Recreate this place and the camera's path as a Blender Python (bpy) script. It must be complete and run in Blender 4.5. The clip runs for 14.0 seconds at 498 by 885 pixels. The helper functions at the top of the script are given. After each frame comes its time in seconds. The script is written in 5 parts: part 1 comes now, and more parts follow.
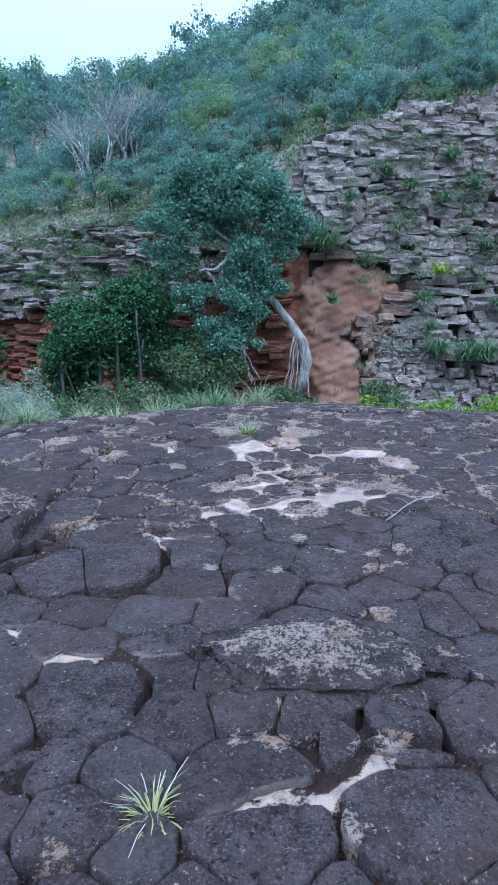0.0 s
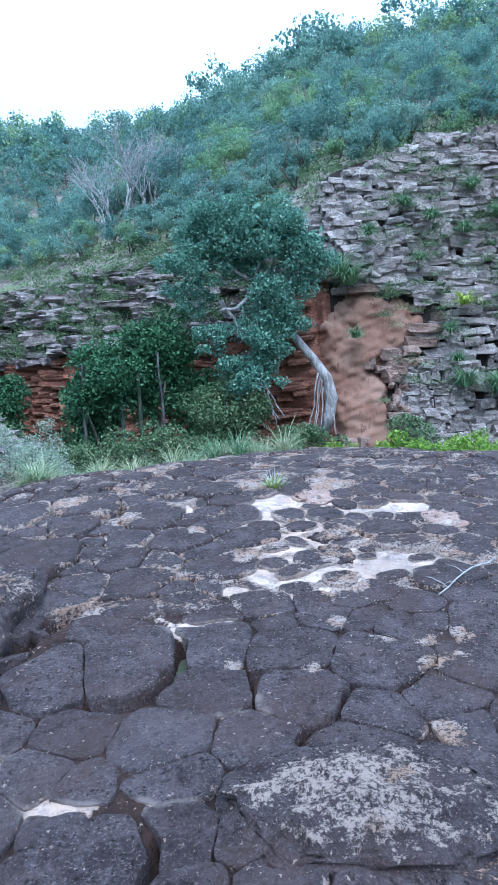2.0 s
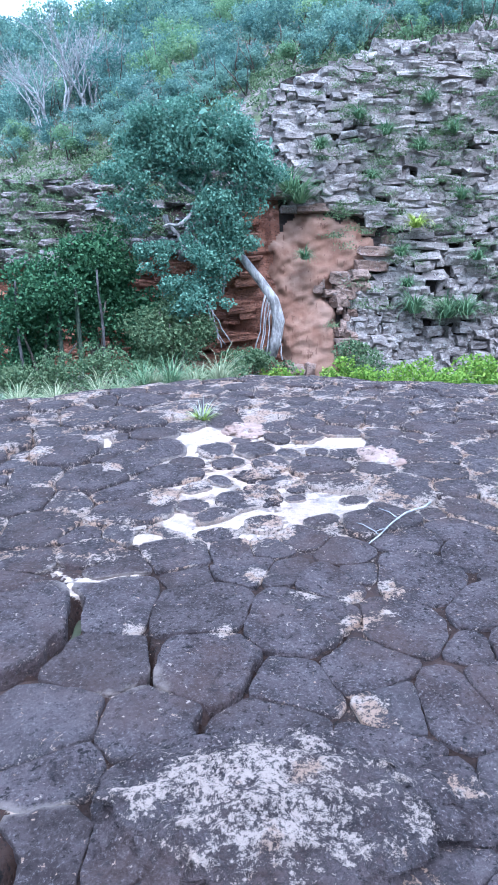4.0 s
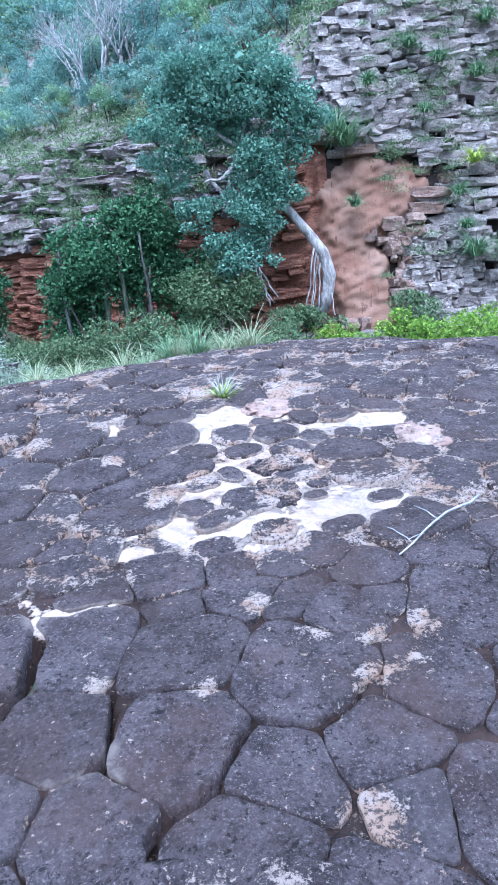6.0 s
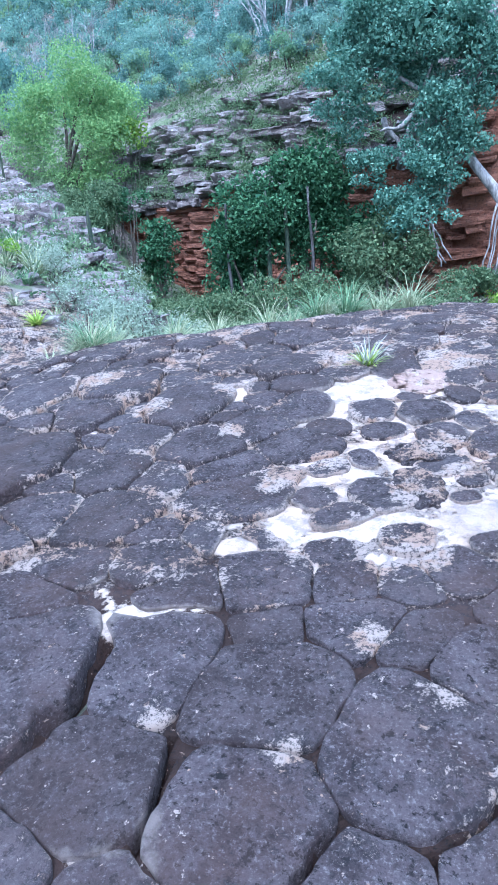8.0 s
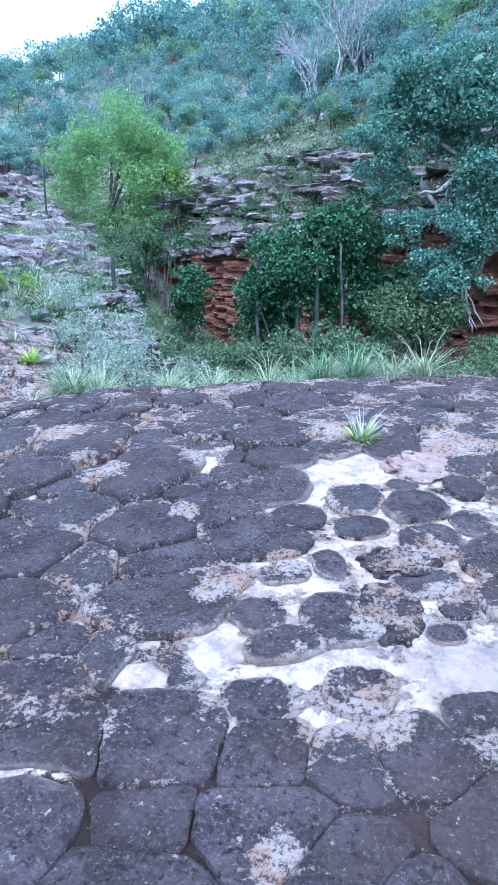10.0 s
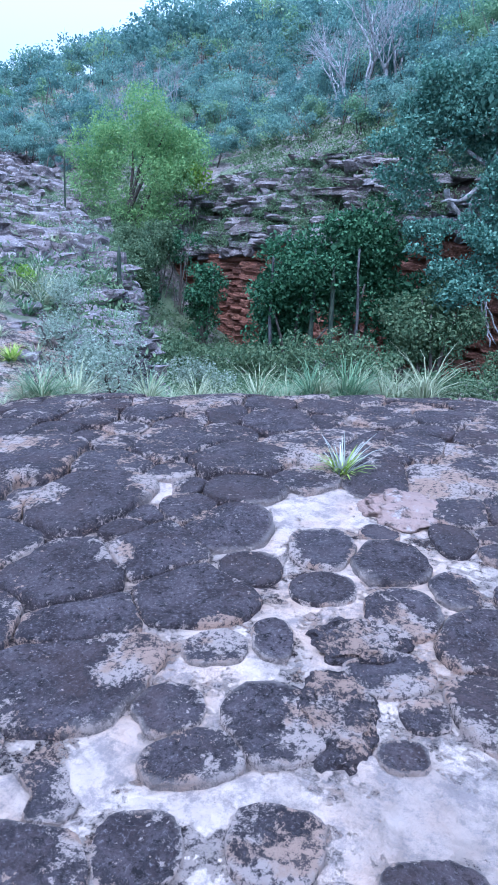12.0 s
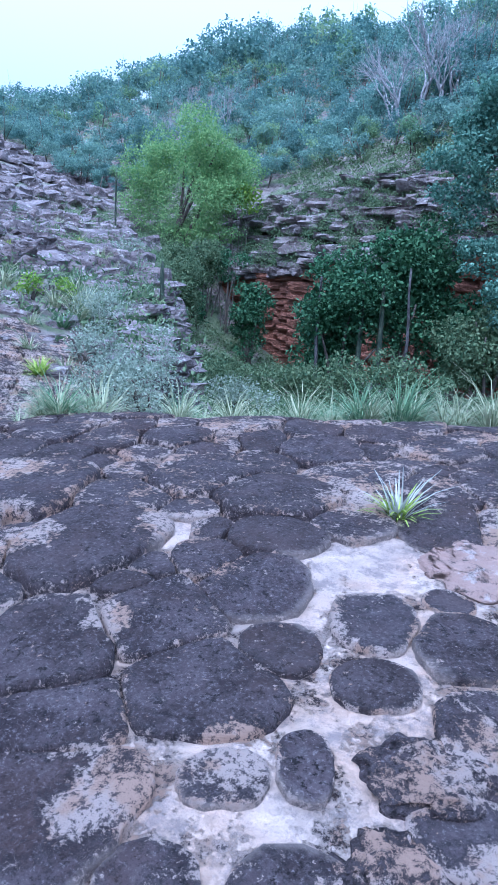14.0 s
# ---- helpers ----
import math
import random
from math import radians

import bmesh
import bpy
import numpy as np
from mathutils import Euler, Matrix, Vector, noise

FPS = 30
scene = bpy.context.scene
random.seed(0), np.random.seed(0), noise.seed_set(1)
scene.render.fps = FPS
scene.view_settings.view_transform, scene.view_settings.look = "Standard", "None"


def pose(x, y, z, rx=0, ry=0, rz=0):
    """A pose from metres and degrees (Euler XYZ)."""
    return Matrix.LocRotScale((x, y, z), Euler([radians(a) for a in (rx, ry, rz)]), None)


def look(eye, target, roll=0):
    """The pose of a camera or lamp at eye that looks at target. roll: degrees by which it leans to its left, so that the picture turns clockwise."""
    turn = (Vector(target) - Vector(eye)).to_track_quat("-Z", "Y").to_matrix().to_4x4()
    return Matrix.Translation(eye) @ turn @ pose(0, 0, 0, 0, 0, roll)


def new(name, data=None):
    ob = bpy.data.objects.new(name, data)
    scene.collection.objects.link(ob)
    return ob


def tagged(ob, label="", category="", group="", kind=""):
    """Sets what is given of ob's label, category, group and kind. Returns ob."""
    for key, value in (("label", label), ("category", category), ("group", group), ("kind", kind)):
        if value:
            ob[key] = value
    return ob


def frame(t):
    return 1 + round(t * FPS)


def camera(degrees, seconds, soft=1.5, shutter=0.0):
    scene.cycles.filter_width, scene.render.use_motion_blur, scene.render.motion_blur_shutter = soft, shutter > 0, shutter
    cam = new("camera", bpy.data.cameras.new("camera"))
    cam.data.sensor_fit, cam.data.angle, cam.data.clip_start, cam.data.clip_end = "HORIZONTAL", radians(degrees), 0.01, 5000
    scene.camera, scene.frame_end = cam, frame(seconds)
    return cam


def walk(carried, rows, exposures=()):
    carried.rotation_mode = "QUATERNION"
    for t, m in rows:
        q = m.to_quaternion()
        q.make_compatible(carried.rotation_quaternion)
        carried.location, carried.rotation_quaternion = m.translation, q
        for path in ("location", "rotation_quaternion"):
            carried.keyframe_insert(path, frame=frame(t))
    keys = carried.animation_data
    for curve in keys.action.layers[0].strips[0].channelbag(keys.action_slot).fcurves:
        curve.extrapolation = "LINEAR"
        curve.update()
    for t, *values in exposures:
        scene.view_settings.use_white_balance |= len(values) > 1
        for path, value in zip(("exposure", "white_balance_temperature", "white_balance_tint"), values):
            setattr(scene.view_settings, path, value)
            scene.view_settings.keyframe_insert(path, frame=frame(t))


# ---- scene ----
# ---------------------------------------------------------------- camera
cam = camera(40.7, 14.0, soft=1.2)
# seconds, eye x y z, yaw, pitch, roll
PATH = [
    (0, -0.000, 0.000, 1.725, -0.00, -8.50, 0.01),
    (0.5, 0.047, 0.135, 1.756, 1.45, -8.47, -1.86),
    (1, 0.039, 0.307, 1.810, 10.85, -9.24, -3.42),
    (1.5, 0.061, 0.540, 1.803, 11.26, -8.12, -2.13),
    (2, 0.012, 0.623, 1.814, 2.20, -5.42, -2.14),
    (2.5, -0.035, 0.766, 1.814, 2.34, -12.95, -0.18),
    (3, 0.042, 0.856, 1.787, 2.94, -13.95, -1.68),
    (3.5, 0.146, 1.060, 1.766, 0.27, -10.22, -1.54),
    (3.7, 0.157, 1.080, 1.787, -1.64, -10.89, -0.27),
    (5.8, 0.513, 1.706, 1.826, -0.05, -14.79, -7.39),
    (6, 0.509, 1.785, 1.813, 3.73, -15.36, -4.83),
    (6.5, 0.478, 1.946, 1.790, 9.12, -17.64, -0.08),
    (7, 0.525, 2.098, 1.764, 16.40, -19.65, -3.80),
    (7.5, 0.589, 2.260, 1.691, 15.10, -18.66, -3.22),
    (8, 0.552, 2.396, 1.711, 17.60, -17.65, -3.96),
    (8.5, 0.558, 2.527, 1.689, 22.27, -16.91, -3.72),
    (9, 0.569, 2.724, 1.638, 19.40, -14.39, -1.36),
    (9.2, 0.597, 2.792, 1.658, 17.71, -14.69, -0.56),
    (11.3, 0.711, 3.482, 1.717, 23.67, -11.37, 1.65),
    (11.5, 0.719, 3.542, 1.710, 22.58, -12.57, 2.17),
    (12, 0.741, 3.641, 1.721, 20.84, -13.47, 2.79),
    (12.5, 0.733, 3.742, 1.722, 23.45, -9.90, 1.14),
    (13, 0.645, 3.879, 1.700, 27.78, -11.15, 1.42),
    (13.5, 0.630, 4.011, 1.694, 27.15, -12.04, -0.37),
    (14, 0.551, 4.211, 1.639, 24.74, -11.94, 3.56),
]


def gaze(x, y, z, yaw, pitch, roll):
    a, p = radians(yaw), radians(pitch)
    ahead = Vector((-math.sin(a) * math.cos(p), math.cos(a) * math.cos(p), math.sin(p)))
    return look((x, y, z), Vector((x, y, z)) + ahead * 10, roll)


walk(cam, [(t, gaze(*row)) for t, *row in PATH],
     exposures=[(0.0, 0.88, 4750, 9), (0.5, 1.78, 4750, 9), (1.0, 1.27, 4750, 8), (1.5, 1.42, 4750, 9), (2.0, 1.3, 4750, 8), (2.5, 1.32, 4920, 14), (3.0, 1.8, 4980, 16), (3.5, 1.82, 4830, 13), (6.0, 1.8, 4750, 14), (7.0, 1.8, 4700, 13), (9.2, 1.8, 4580, 12), (11.5, 1.24, 4500, 17), (12.2, 1.34, 4500, 18), (12.6, 1.22, 4420, 12), (13.2, 1.2, 4430, 15), (14.0, 1.22, 4470, 19)])

# ---------------------------------------------------------------- world and light
SUN_EL, SUN_AZ = radians(58), radians(172)
world = bpy.data.worlds.new("world")
scene.world = world
world.use_nodes = True
wn, wl = world.node_tree.nodes, world.node_tree.links
sky = wn.new("ShaderNodeTexSky")
sky.sky_type, sky.sun_disc = "NISHITA", False
sky.sun_elevation, sky.sun_rotation = SUN_EL, SUN_AZ
sky.air_density, sky.dust_density, sky.ozone_density = 1.0, 10.0, 1.0
wn["Background"].inputs["Strength"].default_value = 0.15
# a bright, even overcast over the clear sky
cloud = wn.new("ShaderNodeMix")
cloud.data_type = "RGBA"
cloud.inputs[0].default_value = 0.7
cloud.inputs[7].default_value = (6.4, 7.4, 7.85, 1)
wl.new(sky.outputs[0], cloud.inputs[6])
# an overcast sky is about three times as bright overhead as at the horizon
toward = wn.new("ShaderNodeTexCoord")
split = wn.new("ShaderNodeSeparateXYZ")
wl.new(toward.outputs["Generated"], split.inputs[0])
height = wn.new("ShaderNodeMapRange")
height.inputs["To Min"].default_value, height.inputs["To Max"].default_value = 0.24, 1.62
wl.new(split.outputs["Z"], height.inputs["Value"])
dome = wn.new("ShaderNodeMix")
dome.data_type, dome.blend_type = "RGBA", "MULTIPLY"
dome.inputs[0].default_value = 1.0
wl.new(cloud.outputs[2], dome.inputs[6])
wl.new(height.outputs[0], dome.inputs[7])
wl.new(dome.outputs[2], wn["Background"].inputs["Color"])
lamp = bpy.data.lights.new("sun", "SUN")
lamp.energy, lamp.angle, lamp.color = 0.5, radians(40), (1.0, 0.96, 0.9)
sun = new("sun", lamp)
sun_dir = Vector((math.sin(SUN_AZ) * math.cos(SUN_EL), math.cos(SUN_AZ) * math.cos(SUN_EL), math.sin(SUN_EL)))
sun.matrix_world = look(sun_dir * 60, (0, 0, 0))

# ---------------------------------------------------------------- materials


class Nodes:
    """Small helper round a node tree."""

    def __init__(self, name, rough=0.9):
        self.mat = bpy.data.materials.new(name)
        self.mat.use_nodes = True
        self.t = self.mat.node_tree
        self.b = self.t.nodes["Principled BSDF"]
        self.b.inputs["Roughness"].default_value = rough
        self.b.inputs["Specular IOR Level"].default_value = 0.25
        self.pos = self.t.nodes.new("ShaderNodeNewGeometry")

    def node(self, kind, **put):
        n = self.t.nodes.new(kind)
        for k, v in put.items():
            n.inputs[k.replace("_", " ")].default_value = v
        return n

    def link(self, a, b):
        self.t.links.new(a, b)

    def noise(self, scale, detail=4.0, rough=0.6, where=None, stretch=None):
        n = self.node("ShaderNodeTexNoise", Scale=scale, Detail=detail, Roughness=rough)
        src = where or self.pos.outputs["Position"]
        if stretch:
            m = self.node("ShaderNodeMapping")
            m.inputs["Scale"].default_value = stretch
            self.link(src, m.inputs["Vector"])
            src = m.outputs[0]
        self.link(src, n.inputs["Vector"])
        return n.outputs["Fac"]

    def ramp(self, fac, low, high, a=0.0, b=1.0):
        r = self.node("ShaderNodeMapRange", From_Min=low, From_Max=high, To_Min=a, To_Max=b)
        r.interpolation_type = "SMOOTHSTEP"
        self.link(fac, r.inputs["Value"])
        return r.outputs["Result"]

    def math(self, op, a, b):
        m = self.node("ShaderNodeMath")
        m.operation = op
        for i, v in enumerate((a, b)):
            if isinstance(v, (int, float)):
                m.inputs[i].default_value = v
            else:
                self.link(v, m.inputs[i])
        return m.outputs[0]

    def mix(self, fac, a, b):
        m = self.t.nodes.new("ShaderNodeMix")
        m.data_type = "RGBA"
        if isinstance(fac, (int, float)):
            m.inputs[0].default_value = fac
        else:
            self.link(fac, m.inputs[0])
        for i, v in ((6, a), (7, b)):
            if isinstance(v, tuple):
                m.inputs[i].default_value = (*v, 1)
            else:
                self.link(v, m.inputs[i])
        return m.outputs[2]

    def colour(self, c):
        self.link(c, self.b.inputs["Base Color"])

    def bump(self, height, strength, distance):
        b = self.node("ShaderNodeBump", Strength=strength, Distance=distance)
        self.link(height, b.inputs["Height"])
        self.link(b.outputs[0], self.b.inputs["Normal"])


def slab_material(name, lichen, dark=(0.054, 0.037, 0.041), mid=(0.152, 0.117, 0.125), filled=False, fine=1.0, tan=0.5):
    """Dark crusted sandstone with white lichen flecks and patches; the joints' floor has pale sand besides."""
    n = Nodes(name, 0.92)
    info = n.t.nodes.new("ShaderNodeObjectInfo")
    at = n.t.nodes.new("ShaderNodeAttribute")
    at.attribute_name = "lichen"
    grain = n.noise(75, 6, 0.82)
    pits = n.noise(30, 6, 0.78)
    blot = n.noise(5, 7, 0.72)
    base = n.mix(n.ramp(blot, 0.38, 0.64), dark, mid)
    if not filled:
        base = n.mix(n.ramp(n.noise(13, 7, 0.78), 0.48, 0.62, 0, 0.6), base, (0.168, 0.139, 0.149))
        base = n.mix(n.ramp(grain, 0.53, 0.64, 0, 0.85), base, (0.33, 0.285, 0.292))
    base = n.mix(n.ramp(grain, 0.46, 0.36, 0, 0.8), base, (0.026, 0.020, 0.023))
    # near-black where the bump sinks, so the pits' shade is painted in
    base = n.mix(n.ramp(pits, 0.45, 0.38, 0, 0.95), base, (0.012, 0.009, 0.010))
    brown = n.math("MULTIPLY", n.ramp(n.noise(1.9, 4), 0.46, 0.66), 0.55)
    base = n.mix(brown, base, (0.125, 0.078, 0.070))
    if not filled:
        base = n.mix(n.ramp(info.outputs["Random"], 0.45, 1.0, 0, 0.3), base, (0.17, 0.144, 0.156))
    base = n.mix(n.ramp(info.outputs["Random"], 0.3, 0.0, 0, 0.35), base, (0.06, 0.042, 0.040))
    tone = n.ramp(info.outputs["Random"], 0, 1, -0.03, 0.03)
    patch = n.math("ADD", n.math("MULTIPLY", n.noise(5.5 * fine, 8, 0.78), 0.5), n.math("MULTIPLY", n.noise(27 * fine, 8, 0.84), 0.5))
    patch = n.math("ADD", n.math("ADD", patch, tone), at.outputs["Fac"])
    white = n.ramp(patch, lichen - 0.004, lichen + 0.05)
    rim = n.ramp(patch, lichen - 0.055, lichen - 0.012, 0, 0.6)
    base = n.mix(rim, base, (0.03, 0.026, 0.032))
    fleck = n.ramp(n.noise(31, 4, 0.68), 0.635, 0.68, 0, 0.9)
    pale = n.mix(n.ramp(n.noise(6, 4), 0.52 - 0.1 * tan, 0.62 - 0.1 * tan), (0.60, 0.475, 0.415), (0.54, 0.365, 0.275))
    pale = n.mix(n.ramp(n.noise(46, 6, 0.8), 0.50, 0.42, 0, 0.9), pale, (0.07, 0.056, 0.062))
    base = n.mix(n.math("MAXIMUM", white, fleck), base, pale)
    if not filled:      # sand blown thinly over the slabs beside it
        d = n.t.nodes.new("ShaderNodeAttribute")
        d.attribute_name = "dust"
        thin = n.math("ADD", d.outputs["Fac"], n.math("MULTIPLY", n.math("SUBTRACT", n.noise(7, 8, 0.75), 0.5), 2.2))
        base = n.mix(n.ramp(thin, 0.35, 1.0, 0, 0.65), base, (0.40, 0.33, 0.30))
    height = n.math("ADD", n.math("MULTIPLY", grain, 0.5), n.math("ADD", n.math("MULTIPLY", pits, 1.4), n.math("ADD", n.math("MULTIPLY", n.noise(9, 6, 0.72), 2.0), n.math("MULTIPLY", white, 0.15))))
    if filled:
        s = n.t.nodes.new("ShaderNodeAttribute")
        s.attribute_name = "sand"
        rag = n.math("ADD", n.math("MULTIPLY", s.outputs["Fac"], 0.8), n.math("MULTIPLY", n.math("SUBTRACT", n.noise(9, 9, 0.8), 0.5), 3.4))
        sand = n.mix(n.ramp(n.noise(2.2, 4), 0.42, 0.62), (0.60, 0.475, 0.395), (0.53, 0.38, 0.29))
        sand = n.mix(n.ramp(n.noise(90, 3), 0.55, 0.75, 0, 0.4), sand, (0.34, 0.30, 0.29))
        sand = n.mix(n.ramp(n.noise(10, 8, 0.8), 0.46, 0.62, 0, 0.8), sand, (0.24, 0.20, 0.195))
        sand = n.mix(n.ramp(n.noise(1.7, 5, 0.6), 0.48, 0.62, 0, 0.45), sand, (0.22, 0.185, 0.175))
        cover = n.ramp(rag, 0.3, 0.5)
        base = n.mix(cover, base, sand)
        height = n.math("MULTIPLY", height, n.ramp(cover, 0, 1, 1, 0.25))
    n.colour(base)
    n.bump(height, 1.0, 0.075)
    return n.mat


SLAB = slab_material("dark_sandstone_crust", 0.579)
LICHEN_ROCK = slab_material("lichened_sandstone", 0.53, fine=2.0, tan=-0.6)
TAN_ROCK = slab_material("tan_crusted_sandstone", 0.52, fine=1.5, tan=1.4)
BLOCK_ROCK = slab_material("dark_block_sandstone", 0.55)
# red-brown joint soil, its colour darkened further for the shadow between slabs
BED = slab_material("joint_sand_crust_and_shade", 0.578, (0.040, 0.020, 0.015), (0.085, 0.047, 0.037), filled=True)


def cliff_material(name, a, b, stain, white):
    n = Nodes(name, 0.9)
    info = n.t.nodes.new("ShaderNodeObjectInfo")
    base = n.mix(n.ramp(n.noise(1.3, 5, 0.65), 0.35, 0.65), a, b)
    base = n.mix(n.ramp(info.outputs["Random"], 0, 1, 0, 0.35), base, stain)
    base = n.mix(n.ramp(n.noise(3.5, 6, 0.7, stretch=(1, 1, 2.5)), 0.55, 0.66, 0, 0.8), base, stain)
    base = n.mix(n.ramp(n.noise(5, 6, 0.75), 0.55, 0.62, 0, white), base, (0.53, 0.505, 0.49))
    base = n.mix(n.ramp(n.noise(14, 5, 0.7), 0.47, 0.34, 0, 0.85), base, (0.03, 0.026, 0.026))
    n.colour(base)
    n.bump(n.noise(6, 8, 0.7, stretch=(1, 1, 2.2)), 1.0, 0.12)
    return n.mat


RED_STONE = cliff_material("pinkish_sandstone", (0.30, 0.19, 0.155), (0.42, 0.30, 0.25), (0.22, 0.15, 0.13), 0.45)
GREY_CLIFF = cliff_material("grey_bedded_sandstone", (0.19, 0.172, 0.17), (0.38, 0.345, 0.33), (0.18, 0.14, 0.125), 0.65)
BROWN_CLIFF = cliff_material("earth_stained_sandstone", (0.15, 0.105, 0.085), (0.30, 0.22, 0.185), (0.17, 0.09, 0.065), 0.35)
RED_CLIFF = cliff_material("red_bedded_sandstone", (0.21, 0.090, 0.058), (0.32, 0.148, 0.095), (0.13, 0.058, 0.042), 0.06)


def earth_material():
    """Washed red earth: runnels down the face, pale dry crusts."""
    n = Nodes("red_earth_slump", 0.95)
    run = n.noise(1.6, 4, 0.55, stretch=(1, 1, 0.3))
    base = n.mix(n.ramp(run, 0.3, 0.7), (0.155, 0.080, 0.055), (0.23, 0.135, 0.098))
    base = n.mix(n.ramp(n.noise(0.8, 5, 0.6), 0.4, 0.7, 0, 0.6), base, (0.27, 0.185, 0.145))
    base = n.mix(n.ramp(n.noise(5, 5, 0.6, stretch=(1, 1, 0.15)), 0.40, 0.32, 0, 0.7), base, (0.08, 0.036, 0.025))
    n.colour(base)
    n.bump(n.math("ADD", run, n.math("MULTIPLY", n.noise(9, 6, 0.7), 0.4)), 0.8, 0.10)
    return n.mat


RED_EARTH = earth_material()
LEDGE_ROCK = cliff_material("weathered_ledge_sandstone", (0.105, 0.095, 0.097), (0.24, 0.213, 0.21), (0.14, 0.10, 0.09), 0.5)
BANK_ROCK = cliff_material("weathered_bank_sandstone", (0.11, 0.095, 0.099), (0.25, 0.212, 0.212), (0.16, 0.115, 0.105), 0.55)
# near-black backing sheet: the shade of the open joints as a colour
JOINT_SHADE = cliff_material("joint_shade_backing", (0.02, 0.017, 0.016), (0.05, 0.038, 0.034), (0.05, 0.025, 0.018), 0.0)


def ground_material():
    n = Nodes("hillside_soil_and_grass", 0.95)
    grass = n.mix(n.ramp(n.noise(0.9, 6, 0.7), 0.35, 0.65), (0.05, 0.085, 0.05), (0.13, 0.16, 0.085))
    rock = n.mix(n.ramp(n.noise(2.2, 6, 0.7), 0.4, 0.6), (0.10, 0.085, 0.08), (0.25, 0.22, 0.2))
    n.colour(n.mix(n.ramp(n.noise(0.45, 6, 0.7), 0.45, 0.6), rock, grass))
    n.bump(n.noise(5, 8, 0.75), 1.0, 0.12)
    return n.mat


GROUND = ground_material()


def leaf_material(name, a, b, rough=0.68, light=0.28):
    """Foliage: colour varies leaf by leaf and tree by tree; some light passes through."""
    n = Nodes(name, rough)
    n.b.inputs["Specular IOR Level"].default_value = 0.16
    at = n.t.nodes.new("ShaderNodeAttribute")
    at.attribute_name = "tint"
    per = n.math("ADD", n.math("MULTIPLY", n.pos.outputs["Random Per Island"], 0.55), n.math("MULTIPLY", at.outputs["Fac"], 0.45))
    col = n.mix(n.ramp(per, 0.1, 0.9), a, b)
    n.colour(col)
    tr = n.t.nodes.new("ShaderNodeBsdfTranslucent")
    n.link(col, tr.inputs["Color"])
    mx = n.t.nodes.new("ShaderNodeMixShader")
    mx.inputs[0].default_value = light
    n.link(n.b.outputs[0], mx.inputs[1])
    n.link(tr.outputs[0], mx.inputs[2])
    n.link(mx.outputs[0], n.t.nodes["Material Output"].inputs["Surface"])
    return n.mat


FIG_LEAF = leaf_material("fig_leaf", (0.055, 0.135, 0.105), (0.19, 0.325, 0.24))
DARK_LEAF = leaf_material("dark_shrub_leaf", (0.018, 0.058, 0.028), (0.085, 0.18, 0.085), light=0.18)
MID_LEAF = leaf_material("gully_leaf", (0.042, 0.085, 0.042), (0.17, 0.23, 0.12))
# the far hill's bluish haze is mixed into this leaf colour
HAZED_WOOD_LEAF = leaf_material("haze_tinted_woodland_leaf", (0.08, 0.16, 0.15), (0.22, 0.34, 0.27), light=0.4)
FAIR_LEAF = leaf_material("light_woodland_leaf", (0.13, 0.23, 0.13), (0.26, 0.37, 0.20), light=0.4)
LIME_LEAF = leaf_material("yellow_green_leaf", (0.12, 0.24, 0.085), (0.28, 0.42, 0.16))
BRIGHT_LEAF = leaf_material("bright_herb_leaf", (0.10, 0.20, 0.03), (0.25, 0.36, 0.06))
SILVER_LEAF = leaf_material("silvery_shrub_leaf", (0.15, 0.20, 0.145), (0.33, 0.385, 0.30))
GRASS_BLADE = leaf_material("grass_blade", (0.17, 0.21, 0.11), (0.42, 0.44, 0.29))
CLIFF_BLADE = leaf_material("cliff_grass_blade", (0.06, 0.13, 0.07), (0.20, 0.30, 0.16))
DRY_BLADE = leaf_material("tuft_blade", (0.20, 0.30, 0.045), (0.46, 0.53, 0.13))
YELLOW_BLADE = leaf_material("yellowed_tuft_blade", (0.26, 0.28, 0.10), (0.50, 0.48, 0.22))
PALE_BLADE = leaf_material("silvery_dry_blade", (0.36, 0.37, 0.33), (0.55, 0.55, 0.50))


def bark_material(name, a, b, scale=8):
    n = Nodes(name, 0.85)
    n.colour(n.mix(n.ramp(n.noise(scale, 6, 0.7, stretch=(1, 1, 0.35)), 0.38, 0.62), a, b))
    n.bump(n.noise(scale * 3, 6, 0.7, stretch=(1, 1, 0.3)), 0.6, 0.03)
    return n.mat


PALE_BARK = bark_material("pale_fig_bark", (0.14, 0.13, 0.13), (0.35, 0.335, 0.335), 5)
GREY_BARK = bark_material("weathered_grey_bark", (0.20, 0.20, 0.21), (0.36, 0.36, 0.37))
DULL_BARK = bark_material("dull_grey_bark", (0.035, 0.034, 0.034), (0.10, 0.098, 0.10))
BROWN_BARK = bark_material("brown_bark", (0.05, 0.045, 0.04), (0.13, 0.11, 0.09))
CACTUS_SKIN = bark_material("dark_cactus_skin", (0.025, 0.04, 0.03), (0.06, 0.075, 0.05), 12)

# ---------------------------------------------------------------- lie of the land


def step(a, b, v):
    t = np.clip((v - a) / (b - a), 0, 1)
    return t * t * (3 - 2 * t)


def wob(x, y, s, seed=0.0):
    """Cheap smooth waves, about -1 to 1."""
    return (np.sin(x * s + seed) * np.cos(y * s * 1.3 + 2 * seed) + 0.5 * np.sin(x * s * 2.1 - y * s * 1.7 + seed * 3) + 0.25 * np.sin(x * s * 4.3 + y * s * 3.9 + seed)) / 1.75


def slab_edge(x):
    """How far ahead the near rock reaches before it rounds off into the gully."""
    return 8.75 - 0.13 * (x - 0.6) ** 2 + 0.12 * np.sin(x * 2.3)


